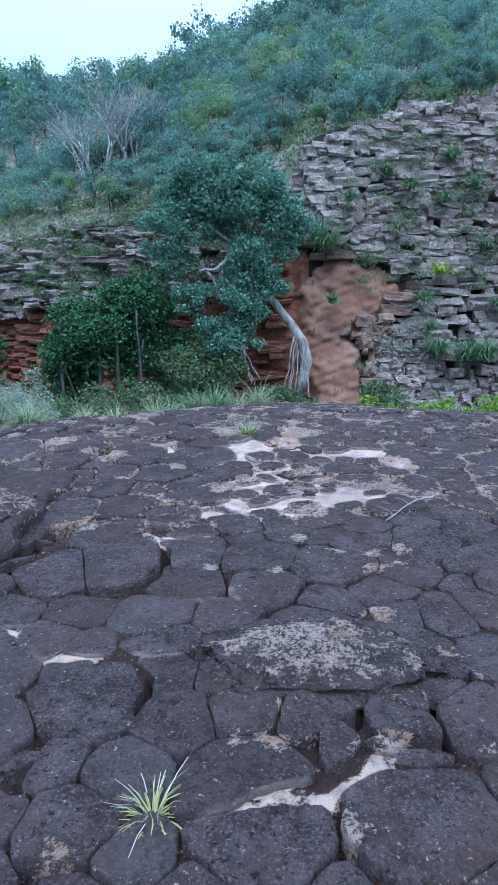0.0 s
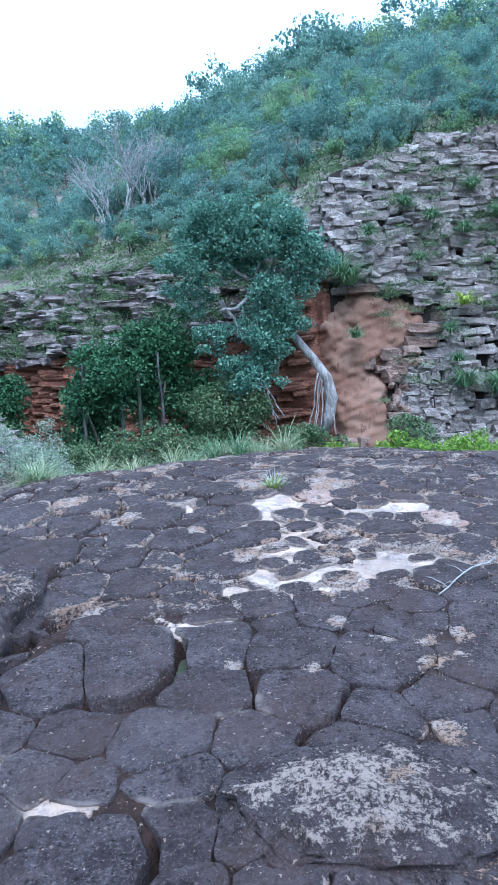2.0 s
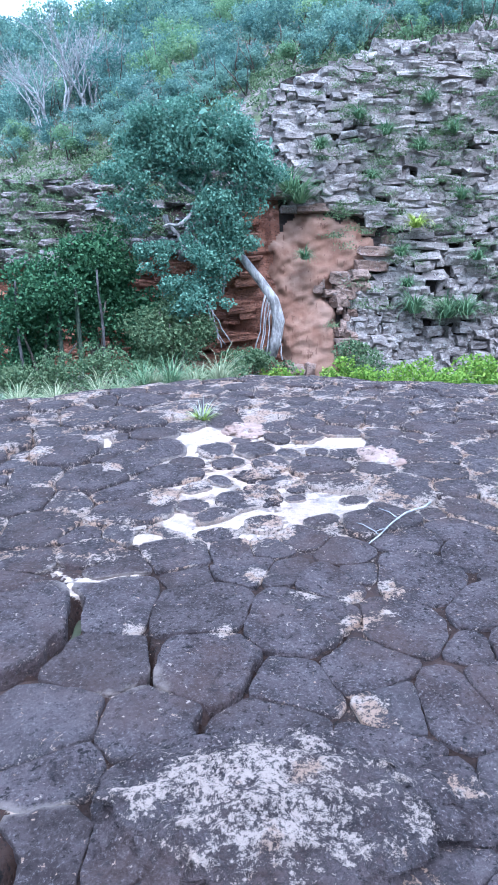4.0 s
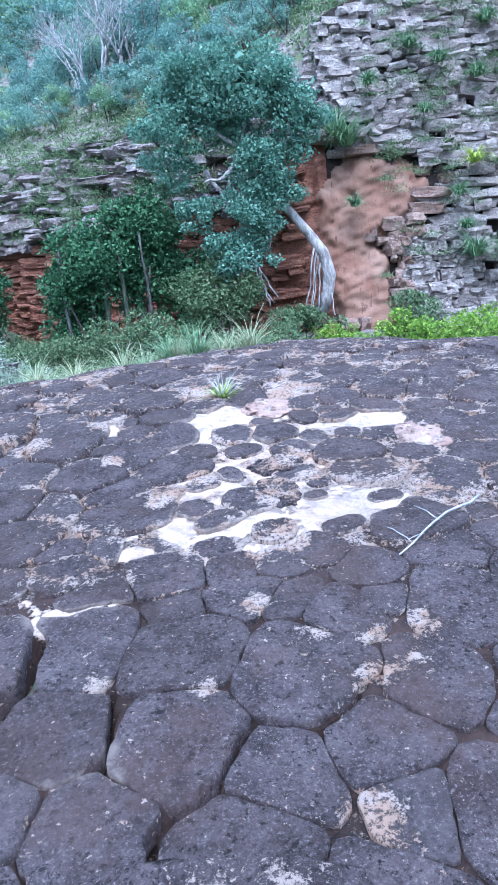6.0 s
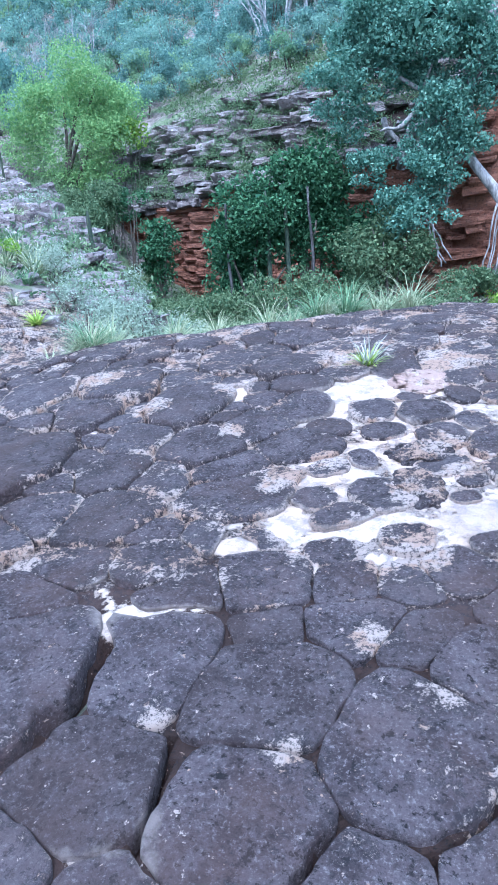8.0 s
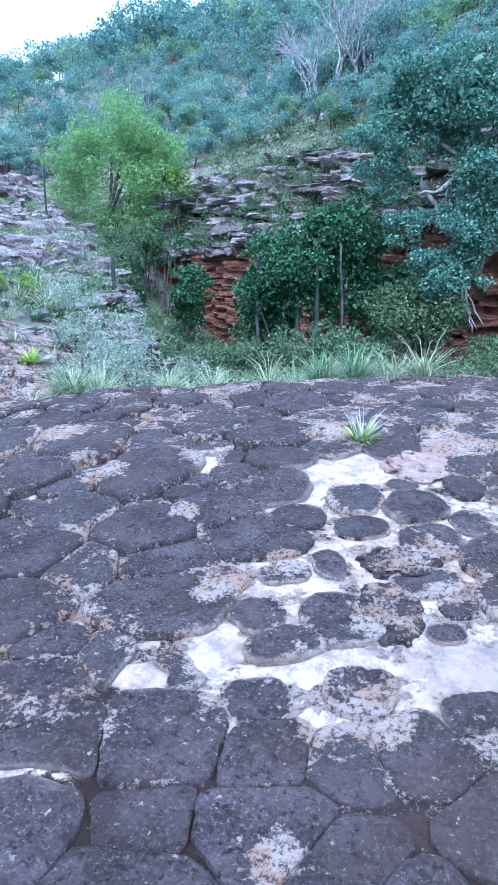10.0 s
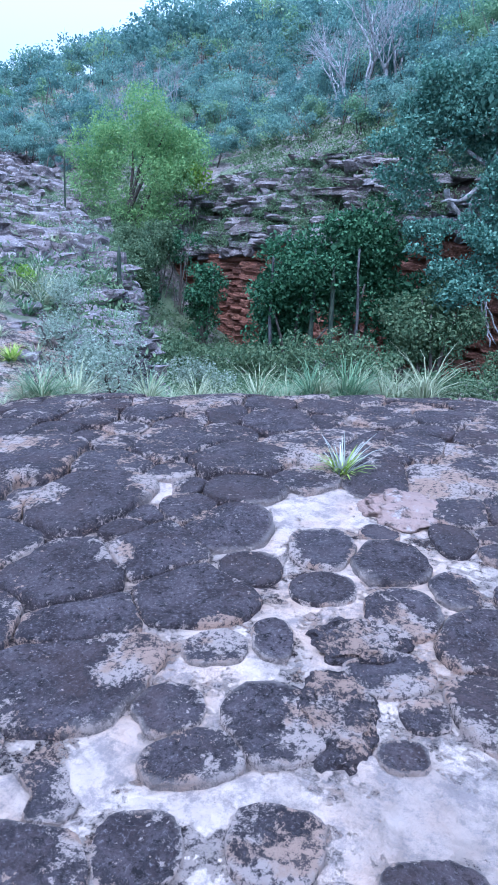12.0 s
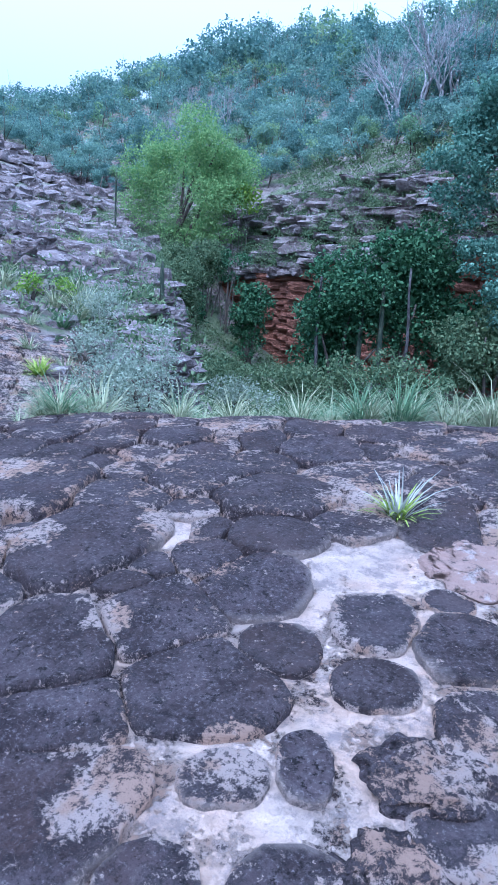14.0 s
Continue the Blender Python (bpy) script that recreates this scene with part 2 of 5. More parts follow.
def rock_z(x, y):
    """The crust's mean level on the near rock."""
    r = np.maximum(y - slab_edge(np.clip(x, -3.2, 3.2)) + 0.35, 0)
    drop = np.where(r < 1.6, 0.23 * r * r, 0.59 + 0.74 * (r - 1.6))
    return 0.0049 + 0.0095 * x + 0.106 * y + 0.018 * wob(x, y, 1.9) + 0.012 * wob(x, y, 4.7, 2.0) + 0.05 * np.exp(-(((x - 0.25) / 0.38) ** 2) - ((y - 2.75) / 0.28) ** 2) - drop


def cliff_y(x):
    return 27 + 0.42 * np.clip(3 - x, 0, 21)


def cliff_top(x):
    return np.interp(x, [-40, -18, -10, -4, 3, 10, 30], [6.0, 6.3, 7.6, 8.6, 10.6, 12.4, 15.0])


def bed_line(x):
    """Height at which the red beds give way to the grey ledges."""
    return np.interp(x, [-17, -10, -4, 3], [2.4, 3.0, 3.5, 3.6])


def bank_z(x, y):
    return np.where(x > -24, 1.05 + 0.23 * (-x - 5.6), 5.28 + 0.38 * (-x - 24))


def land(x, y):
    x, y = np.asarray(x, float), np.asarray(y, float)
    yc, zt = cliff_y(x), cliff_top(x)
    floor = -1.4 + 6.3 * step(-11, -20, x) * step(22, 36, y) + 0.15 * wob(x, y, 0.5)
    rise = step(0.9, 5.6, y - yc)
    grade = np.interp(x, [-85, -45, -22, -8, 4], [0.36, 0.51, 0.50, 0.50, 0.50])
    hill = zt + grade * np.clip(y - yc - 5.6, 0, 58) + 0.5 * wob(x, y, 0.13, 1.0) * step(5, 15, y - yc)
    hill = hill - 0.5 * np.clip(y - 100, 0, 400) * 0.15
    z = floor + (hill - floor) * rise
    xb = -1.8 - 0.66 * (y - 9)
    bank = np.maximum(np.maximum(bank_z(x, y), 0.84 - 0.24 * np.maximum(y - 7.9, 0)), z)
    w = step(-0.4, 0.9, xb - x) * step(7.2, 9.2, y)
    near = np.maximum(rock_z(x, y), -1.4)
    k = step(12.5, 9.5, y)
    z = z + (near - z) * k
    return z + (bank + 0.10 * wob(x, y, 0.9) * step(8, 11, y) - z) * w


def land_at(x, y):
    return float(land(x, y))


# ---------------------------------------------------------------- mesh helpers


def mesh_from(name, verts, faces, smooth=True):
    me = bpy.data.meshes.new(name)
    me.from_pydata([tuple(v) for v in verts], [], [tuple(f) for f in faces])
    if smooth:
        me.polygons.foreach_set("use_smooth", np.ones(len(me.polygons), bool))
    me.update()
    return me


def quads_mesh(name, verts, tint=None):
    """A mesh of loose quads: verts is (n, 4, 3)."""
    n = len(verts)
    me = bpy.data.meshes.new(name)
    me.vertices.add(4 * n)
    me.vertices.foreach_set("co", np.ascontiguousarray(verts, np.float32).ravel())
    me.loops.add(4 * n)
    me.loops.foreach_set("vertex_index", np.arange(4 * n, dtype=np.int32))
    me.polygons.add(n)
    me.polygons.foreach_set("loop_start", np.arange(0, 4 * n, 4, dtype=np.int32))
    me.update(calc_edges=True)
    if tint is not None:
        at = me.attributes.new("tint", "FLOAT", "POINT")
        at.data.foreach_set("value", np.repeat(np.asarray(tint, np.float32), 4))
    return me


def put(name, me, material, parent=None, label=""):
    ob = new(name, me)
    if material and not me.materials:
        me.materials.append(material)
    if parent:
        ob.parent = parent
    if label:
        ob["label"] = label
    return ob


def thing(name, place, label, category, group="", kind=""):
    ob = new(name)
    ob.location = place
    return tagged(ob, label, category, group, kind)


def tube(points, radii, sides=8, wave=0.0, seed=0):
    """Verts and faces of a tapered tube along points."""
    rng = np.random.default_rng(seed)
    pts = [Vector(p) for p in points]
    verts, faces = [], []
    for i, p in enumerate(pts):
        d = (pts[min(i + 1, len(pts) - 1)] - pts[max(i - 1, 0)]).normalized()
        side = d.cross(Vector((0.3, 1, 0.1))).normalized()
        other = d.cross(side)
        for k in range(sides):
            a = 2 * math.pi * k / sides
            r = radii[i] * (1 + wave * rng.uniform(-1, 1))
            verts.append(p + (side * math.cos(a) + other * math.sin(a)) * r)
        if i:
            for k in range(sides):
                q = (k + 1) % sides
                b = (i - 1) * sides
                faces.append((b + k, b + q, b + sides + q, b + sides + k))
    faces.append(tuple(range(sides - 1, -1, -1)))
    faces.append(tuple((len(pts) - 1) * sides + k for k in range(sides)))
    return verts, faces


def join(pieces):
    verts, faces = [], []
    for v, f in pieces:
        b = len(verts)
        verts += list(v)
        faces += [tuple(i + b for i in face) for face in f]
    return verts, faces


def bend(a, b, sag, n, rng, loose=0.0):
    a, b = np.array(a, float), np.array(b, float)
    out = []
    for i in range(n):
        t = i / (n - 1)
        out.append(a + (b - a) * t + np.array([0, 0, sag]) * 4 * t * (1 - t) + rng.uniform(-loose, loose, 3) * (0 < i < n - 1))
    return out


def leaf_quads(points, size, rng, slim=0.5, level=0.35, spread=0.35):
    """Small folded leaves at points, any way round, with their flat side mostly up."""
    n = len(points)
    d = rng.normal(size=(n, 3))
    d /= np.linalg.norm(d, axis=1, keepdims=True) + 1e-9
    up = rng.normal(size=(n, 3)) + np.array([0, 0, level * 3])
    side = np.cross(d, up)
    side /= np.linalg.norm(side, axis=1, keepdims=True) + 1e-9
    fold = np.cross(side, d)
    s = (size * rng.uniform(1 - spread, 1 + spread, n))[:, None]
    p = np.asarray(points)
    return np.stack([p - d * s * 0.5, p + side * s * slim * 0.5 + fold * s * 0.08, p + d * s * 0.5, p - side * s * slim * 0.5 + fold * s * 0.08], 1)


def blob_points(blobs, per_area, rng, core=0.55):
    """Points near the skins of ellipsoid clumps (x, y, z, rx, ry, rz), thinned to leave an uneven outline."""
    out = []
    for x, y, z, rx, ry, rz in blobs:
        n = int(per_area * (rx * ry + ry * rz + rz * rx) * 4.2)
        v = rng.normal(size=(n, 3))
        v /= np.linalg.norm(v, axis=1, keepdims=True)
        rad = rng.uniform(core, 1.0, n) ** 0.6
        lump = 1 + 0.22 * np.sin(v[:, 0] * 7 + x * 3) * np.sin(v[:, 2] * 8 + z * 5) + 0.15 * np.sin(v[:, 1] * 11 + y)
        out.append(np.array([x, y, z]) + v * (rad * lump)[:, None] * np.array([rx, ry, rz]))
    return np.concatenate(out)


def scatter_blobs(centre, extent, n, size, rng):
    """n clumps spread inside an ellipsoid."""
    out = []
    for _ in range(n):
        v = rng.normal(size=3)
        v = v / np.linalg.norm(v) * rng.uniform(0.1, 1.0) ** 0.45
        s = size * rng.uniform(0.65, 1.3)
        out.append((*(np.array(centre) + v * np.array(extent)), s * 1.15, s * 1.15, s * 0.85))
    return out


def blade_quads(root, n, length, rng, lean=0.9, width=0.012, droop=0.5, segs=3):
    """Arching tapered blades from one root."""
    out = []
    for _ in range(n):
        az, ln = rng.uniform(0, 2 * math.pi), length * rng.uniform(0.55, 1.1)
        tilt = rng.uniform(0.1, lean)
        h = np.array([math.cos(az), math.sin(az), 0])
        across = np.array([-math.sin(az), math.cos(az), 0])
        p = np.array(root, float) + h * rng.uniform(0, 0.12 * length) + across * rng.uniform(-0.05, 0.05) * length
        a = tilt
        w0 = width * rng.uniform(0.7, 1.3)
        for s in range(segs):
            q = p + (h * math.sin(a) + np.array([0, 0, math.cos(a)])) * ln / segs
            w, w1 = w0 * (1 - s / segs) + 0.001, w0 * (1 - (s + 1) / segs) + 0.001
            out.append((p - across * w, p + across * w, q + across * w1, q - across * w1))
            p, a = q, a + droop * rng.uniform(0.5, 1.3)
    return np.array(out)


# ---------------------------------------------------------------- ground, one sheet to the horizon


def axis(spans):
    out = []
    for a, b, s in spans:
        out += list(np.arange(a, b, s))
    return np.array(out + [spans[-1][1]])


def build_ground():
    xs = axis([(-900, -120, 60), (-120, -50, 5), (-50, -20, 1.2), (-20, -6, 0.45), (-6, 6, 0.25), (6, 20, 0.6), (20, 60, 3), (60, 900, 60)])
    ys = axis([(-900, -60, 60), (-60, -6, 4), (-6, 7, 0.5), (7, 13, 0.2), (13, 40, 0.45), (40, 110, 1.6), (110, 200, 10), (200, 900, 60)])
    gx, gy = np.meshgrid(xs, ys)
    z = land(gx, gy)
    z = np.where((gx > -8.6) & (gx < 4.6) & (gy > -3.5) & (gy < 10.6), z - 0.12, z)
    far = np.hypot(gx, gy)
    z = np.where(far > 160, z * np.clip(1 - (far - 160) / 500, 0.1, 1), z)
    rough = 0.10 * wob(gx, gy, 1.7, 2.0) + 0.05 * wob(gx, gy, 5.1, 3.0)
    z = z + rough * step(9.6, 12, gy) * (far < 120)
    ny, nx = gx.shape
    idx = np.arange(nx * ny).reshape(ny, nx)
    faces = np.stack([idx[:-1, :-1], idx[:-1, 1:], idx[1:, 1:], idx[1:, :-1]], -1).reshape(-1, 4)
    ob = put("ground", mesh_from("ground", np.stack([gx, gy, z], -1).reshape(-1, 3), faces.tolist()), GROUND)
    tagged(ob, "rocky hillside and gully ground with thin grass and soil", "ground", kind="structure")


build_ground()

# pale sandy spots on the near rock: x, y, half width, half depth
SAND_SPOTS = [(-0.52, 4.22, 0.10, 0.11), (0.86, 5.03, 0.30, 0.22), (0.05, 6.57, 0.23, 0.34), (-0.82, 2.88, 0.14, 0.08), (-0.09, 4.92, 0.10, 0.2),
              (0.09, 5.35, 0.17, 0.12), (-0.15, 6.4, 0.14, 0.34), (0.15, 4.84, 0.18, 0.07), (0.65, 4.99, 0.2, 0.22), (-0.19, 6.2, 0.16, 0.27),
              (0.61, 5.98, 0.12, 0.16), (0.35, 4.95, 0.25, 0.06), (-0.83, 6.46, 0.13, 0.19), (-0.26, 4.71, 0.12, 0.08),
              (0.28, 6.05, 0.08, 0.3), (1.1, 6.3, 0.3, 0.2), (-0.41, 2.9, 0.1, 0.05), (-1.11, 3.11, 0.12, 0.05), (-0.07, 3.47, 0.03, 0.07), (-0.2, 3.38, 0.08, 0.025)]


# sand along the joint by the small tuft: points on its line
SAND_LINE = [(-0.13, 1.93), (-0.02, 2.0), (0.09, 2.08), (0.2, 2.06), (0.27, 2.05), (0.38, 2.12), (0.5, 2.2), (0.6, 2.25)]
# sand in the forked joint
FORK_LINE = [(-0.74, 4.42), (-0.64, 4.30), (-0.51, 4.19), (-0.39, 4.28), (-0.25, 4.31)]
# deep open cracks between the slabs
CRACKS = [[(-0.88, 3.50), (-0.72, 3.52), (-0.59, 3.58), (-0.54, 3.70), (-0.52, 3.85), (-0.50, 4.08)], [(-1.78, 3.45), (-1.58, 3.55), (-1.45, 3.80), (-1.38, 4.14), (-1.23, 4.48)],
          [(0.25, 2.32), (0.37, 2.38), (0.51, 2.55), (0.59, 2.75)], [(0.62, 2.65), (0.73, 2.52), (0.73, 2.35), (0.72, 2.17)], [(0.26, 1.92), (0.31, 1.82), (0.37, 1.68)],
          [(-0.48, 2.52), (-0.42, 2.63), (-0.42, 2.75)], [(-0.11, 3.43), (-0.14, 3.58), (-0.17, 3.74)], [(-0.8, 2.05), (-0.76, 2.26)], [(0.05, 3.05), (0.07, 3.24), (0.19, 3.29), (0.3, 3.57)], [(0.53, 3.56), (0.63, 3.62), (0.69, 3.79)]]


def line_distance(x, y, line):
    best = np.full(np.shape(x), 9.0)
    for (x1, y1), (x2, y2) in zip(line, line[1:]):
        dx, dy = x2 - x1, y2 - y1
        t = np.clip(((x - x1) * dx + (y - y1) * dy) / (dx * dx + dy * dy), 0, 1)
        best = np.minimum(best, np.hypot(x - x1 - t * dx, y - y1 - t * dy))
    return best


def cracked(x, y):
    """1 in the deep cracks, falling to 0 at their lips."""
    out = np.zeros(np.shape(x))
    for k, line in enumerate(CRACKS):
        w = (0.048, 0.06, 0.024, 0.024, 0.03, 0.024, 0.015, 0.026, 0.016, 0.012)[k]
        out = np.maximum(out, 1 - line_distance(x, y, line) / w * (1 + 0.3 * np.sin(x * 40) * np.sin(y * 33)))
    return np.clip(out, 0, 1)


def foot_sand(x, y):
    away = np.minimum(line_distance(x, y, SAND_LINE), line_distance(x, y, FORK_LINE) * 1.6)
    return np.clip(1.4 - away / 0.045 * (1 + 0.45 * np.sin(x * 31) * np.cos(y * 27) + 0.3 * np.sin(x * 11 + y * 17)), 0, 1)


def sandy(x, y):
    s = np.zeros(np.shape(x))
    for cx, cy, rx, ry in SAND_SPOTS:
        s = np.maximum(s, 1.2 - ((x - cx) / (rx * 1.15)) ** 2 - ((y - cy) / (ry * 1.15)) ** 2)
    return np.clip(np.maximum(s, foot_sand(x, y)), 0, 1)


def dusted(x, y):
    """How far the joints are filled with pale sand: the spots, and thinner all round them."""
    wide = 0.66 * np.exp(-(((x - 0.5 - 0.12 * (y - 6)) / 1.05) ** 4) - ((y - 5.85) / 1.2) ** 4)
    some = (0.34 + 0.3 * wob(x, y, 2.3, 4.0)) * step(4.2, 4.8, y) * step(7.6, 6.8, y)
    return np.clip(np.maximum(np.maximum(sandy(x, y) - 0.22 * (foot_sand(x, y) > 0), wide), some), 0, 1)


# patches of pale lichen on the slabs: x, y, radius
LICHEN_SPOTS = [(0.33, 4.23, 0.08), (0.54, 4.00, 0.07), (0.73, 3.78, 0.07), (0.74, 4.01, 0.06), (0.88, 3.84, 0.06), (0.66, 3.26, 0.08), (0.16, 3.77, 0.05), (-0.23, 3.81, 0.05), (0.95, 4.07, 0.06), (0.31, 4.66, 0.06), (0.48, 4.74, 0.09), (-0.06, 2.28, 0.05), (0.07, 2.27, 0.05), (0.54, 2.27, 0.06), (0.35, 1.89, 0.05), (-0.44, 2.41, 0.05), (-0.58, 1.83, 0.06), (0.89, 2.86, 0.05), (0.87, 2.27, 0.05), (-0.25, 5.19, 0.06), (-0.16, 5.25, 0.06), (-1.23, 6.13, 0.12), (-0.82, 6.44, 0.14), (0.38, 5.60, 0.09), (0.39, 5.20, 0.10), (0.60, 5.43, 0.07), (-0.02, 5.47, 0.08), (-0.62, 5.80, 0.06), (-1.86, 6.66, 0.12), (-0.21, 7.13, 0.12), (0.53, 5.74, 0.08), (0.52, 7.05, 0.14)]


def dust_zone(x, y):
    """Thin dust on the slabs round the sandy spots."""
    s = np.zeros(np.shape(x))
    for cx, cy, rx, ry in SAND_SPOTS:
        s = np.maximum(s, 1.15 - 0.5 * ((x - cx) / (rx + 0.02)) ** 2 - 0.5 * ((y - cy) / (ry + 0.02)) ** 2)
    away = np.minimum(line_distance(x, y, SAND_LINE), line_distance(x, y, FORK_LINE))
    return np.clip(np.maximum(s, 1.1 - away / 0.08), 0, 0.9)


def lichen_zone(x, y):
    """Where the pale lichen grows thickest on the rock."""
    band = np.exp(-(((y - 5.0 - 0.12 * x) / 0.5) ** 2)) * step(-1.8, -0.4, x)
    far = np.exp(-(((y - 6.2) / 0.6) ** 2)) * step(-1.6, 0.2, x)
    west = sum(0.145 * np.exp(-(((x - a) / (1.25 * r)) ** 2 + ((y - b) / (1.25 * r)) ** 2) ** 2) for a, b, r in LICHEN_SPOTS)
    west = west + 0.035 * step(-2.8, -4.2, x) * step(7.0, 8.5, y)
    return west + 0.085 * np.exp(-(((x - 0.36) / 0.55) ** 4) - ((y - 2.80) / 0.27) ** 4) + 0.07 * np.exp(-(((x + 0.8) / 0.55) ** 4) - ((y - 4.5) / 0.11) ** 4) + 0.05 * band + 0.012 * far + 0.038 * step(4.2, 5.0, y) + 0.034 * step(6.4, 7.2, y) + 0.07 * np.maximum(wob(x, y, 5.5, 3.0), 0) * step(4.7, 5.4, y) - 0.012 * step(3.6, 3.0, y) + 0.05 * np.exp(-((x - 0.3) ** 2 + (y - 2.3) ** 2) / 0.12)


def add_lichen(me, more=0.0, off=(0, 0, 0), rim=0.0):
    co = np.empty(len(me.vertices) * 3)
    me.vertices.foreach_get("co", co)
    co = co.reshape(-1, 3) + np.array(off)
    at = me.attributes.new("lichen", "FLOAT", "POINT")
    at.data.foreach_set("value", (lichen_zone(co[:, 0], co[:, 1]) + more).astype(np.float32))
    at = me.attributes.new("dust", "FLOAT", "POINT")
    at.data.foreach_set("value", (dust_zone(co[:, 0], co[:, 1]) * rim).astype(np.float32))


def build_bed():
    """The joints' floor between the slabs: deep in the cracks, filled level with sand in the pale spots."""
    xs = axis([(-9.0, -2.2, 0.10), (-2.2, 2.2, 0.026), (2.2, 5.2, 0.10)])
    ys = axis([(-4, 1.2, 0.2), (1.2, 5.2, 0.026), (5.2, 7.2, 0.05), (7.2, 11.2, 0.08)])
    gx, gy = np.meshgrid(xs, ys)
    sand = dusted(gx, gy)
    deep = (0.5 + 0.5 * wob(gx, gy, 1.9, 6)) * (0.6 + 0.4 * step(4.6, 4.0, gy) + 0.5 * step(4.6, 5.2, gy) * step(-0.2, -0.7, gx))
    deep = deep * (0.8 - 0.4 * step(2.6, 3.0, gy) * step(4.8, 4.4, gy)) + 0.2 * step(3.0, 2.5, gy)
    z = land(gx, gy) - 0.006 - 0.036 * deep + (0.003 + 0.036 * deep) * sand - 0.24 * cracked(gx, gy) + 0.006 * wob(gx, gy, 9, 1) + 0.004 * wob(gx, gy, 23, 2)
    ny, nx = gx.shape
    idx = np.arange(nx * ny).reshape(ny, nx)
    faces = np.stack([idx[:-1, :-1], idx[:-1, 1:], idx[1:, 1:], idx[1:, :-1]], -1).reshape(-1, 4)
    me = mesh_from("rock_bed", np.stack([gx, gy, z], -1).reshape(-1, 3), faces.tolist())
    at = me.attributes.new("sand", "FLOAT", "POINT")
    at.data.foreach_set("value", sand.astype(np.float32).ravel())
    add_lichen(me, (0.02 - 0.11 * step(4.5, 4.15, gy)).ravel())
    return tagged(put("rock_bed", me, BED), "dark sandstone outcrop with pale sand in its joints", "rock outcrop", kind="structure")


bed = build_bed()

# ---------------------------------------------------------------- cliff faces behind the stones


def face_y(x, z):
    """How far back the cliff stands at height z."""
    x, z = np.asarray(x, float), np.asarray(z, float)
    right = 27.2 + 0.37 * (z + 1.2) + 0.25 * np.sin(x * 0.9)
    yc = cliff_y(x)
    line = bed_line(x)
    left = np.where(z < line, yc + 0.9 - 0.05 * z, yc + 0.35 + (z - line) * 1.05)
    k = step(1.2, 3.2, x)
    return left * (1 - k) + right * k


def earth_patch(x, z):
    """The bare red slump low on the cliff beside the tree."""
    upper = 1 - ((x - 4.2) / 2.0) ** 2 - ((z - 3.7) / 1.5) ** 2
    lower = 1 - ((x - 3.6 + 0.2 * z) / 1.25) ** 2 - ((z - 0.8) / 3.0) ** 2
    return np.maximum(upper, lower) + 0.5 * wob(x, z, 1.7, 5) + 0.3 * wob(x, z, 4.1, 3)


def build_face():
    xs, zs = axis([(-21, 0, 0.25), (0, 8, 0.08), (8, 22, 0.25)]), np.arange(-2.0, 14.5, 0.09)
    gx, gz = np.meshgrid(xs, zs)
    top = cliff_top(gx) + 0.3
    gz = np.minimum(gz, top)
    gy = face_y(gx, gz) + 0.16 * wob(gx, gz * 2, 1.1, 4) + 0.07 * wob(gx, gz * 3, 3.7, 5) + 0.25
    bare = earth_patch(gx, gz)
    gy = gy - np.clip(bare * 2, 0, 1) * 0.35 + np.clip(bare, 0, 1) * (0.07 * wob(gx, gz * 0.3, 3.0, 7) + 0.02 * wob(gx, gz * 0.5, 9, 8))
    gy = gy + 0.7 * np.exp(-(((gx - 1.75) / 0.4) ** 4) - ((gz - 4.3) / 1.3) ** 4)      # a dark cleft behind the trunk
    ny, nx = gx.shape
    idx = np.arange(nx * ny).reshape(ny, nx)
    faces = np.stack([idx[:-1, :-1], idx[:-1, 1:], idx[1:, 1:], idx[1:, :-1]], -1).reshape(-1, 4)
    verts = np.stack([gx, gy, gz], -1).reshape(-1, 3)
    mid = verts[faces].mean(1)
    earth = (earth_patch(mid[:, 0], mid[:, 2]) > 0) & (mid[:, 0] > 1.5)
    red = ~earth & (mid[:, 0] < 2.6) & (mid[:, 2] < bed_line(mid[:, 0]) + 0.2 + 2.0 * step(-3, 2, mid[:, 0]))
    west = ~earth & ~red & (mid[:, 0] < 2.0)
    out = []
    for name, pick, mat, label in (("cliff", ~red & ~west, JOINT_SHADE, "grey bedded sandstone cliff with a bare red earth slump"),
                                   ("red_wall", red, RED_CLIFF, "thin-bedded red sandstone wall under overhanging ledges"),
                                   ("rock_ledge", west, JOINT_SHADE, "stepped grey sandstone ledges above a red wall")):
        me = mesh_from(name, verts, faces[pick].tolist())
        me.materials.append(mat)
        if name == "cliff":
            me.materials.append(RED_EARTH)
            me.polygons.foreach_set("material_index", earth[pick].astype(np.int32))
        bm = bmesh.new()
        bm.from_mesh(me)
        bmesh.ops.delete(bm, geom=[v for v in bm.verts if not v.link_faces], context="VERTS")
        bm.to_mesh(me)
        bm.free()
        out.append(tagged(new(name, me), label, "cliff", kind="structure"))
    return out


cliff, red_wall, rock_ledge = build_face()


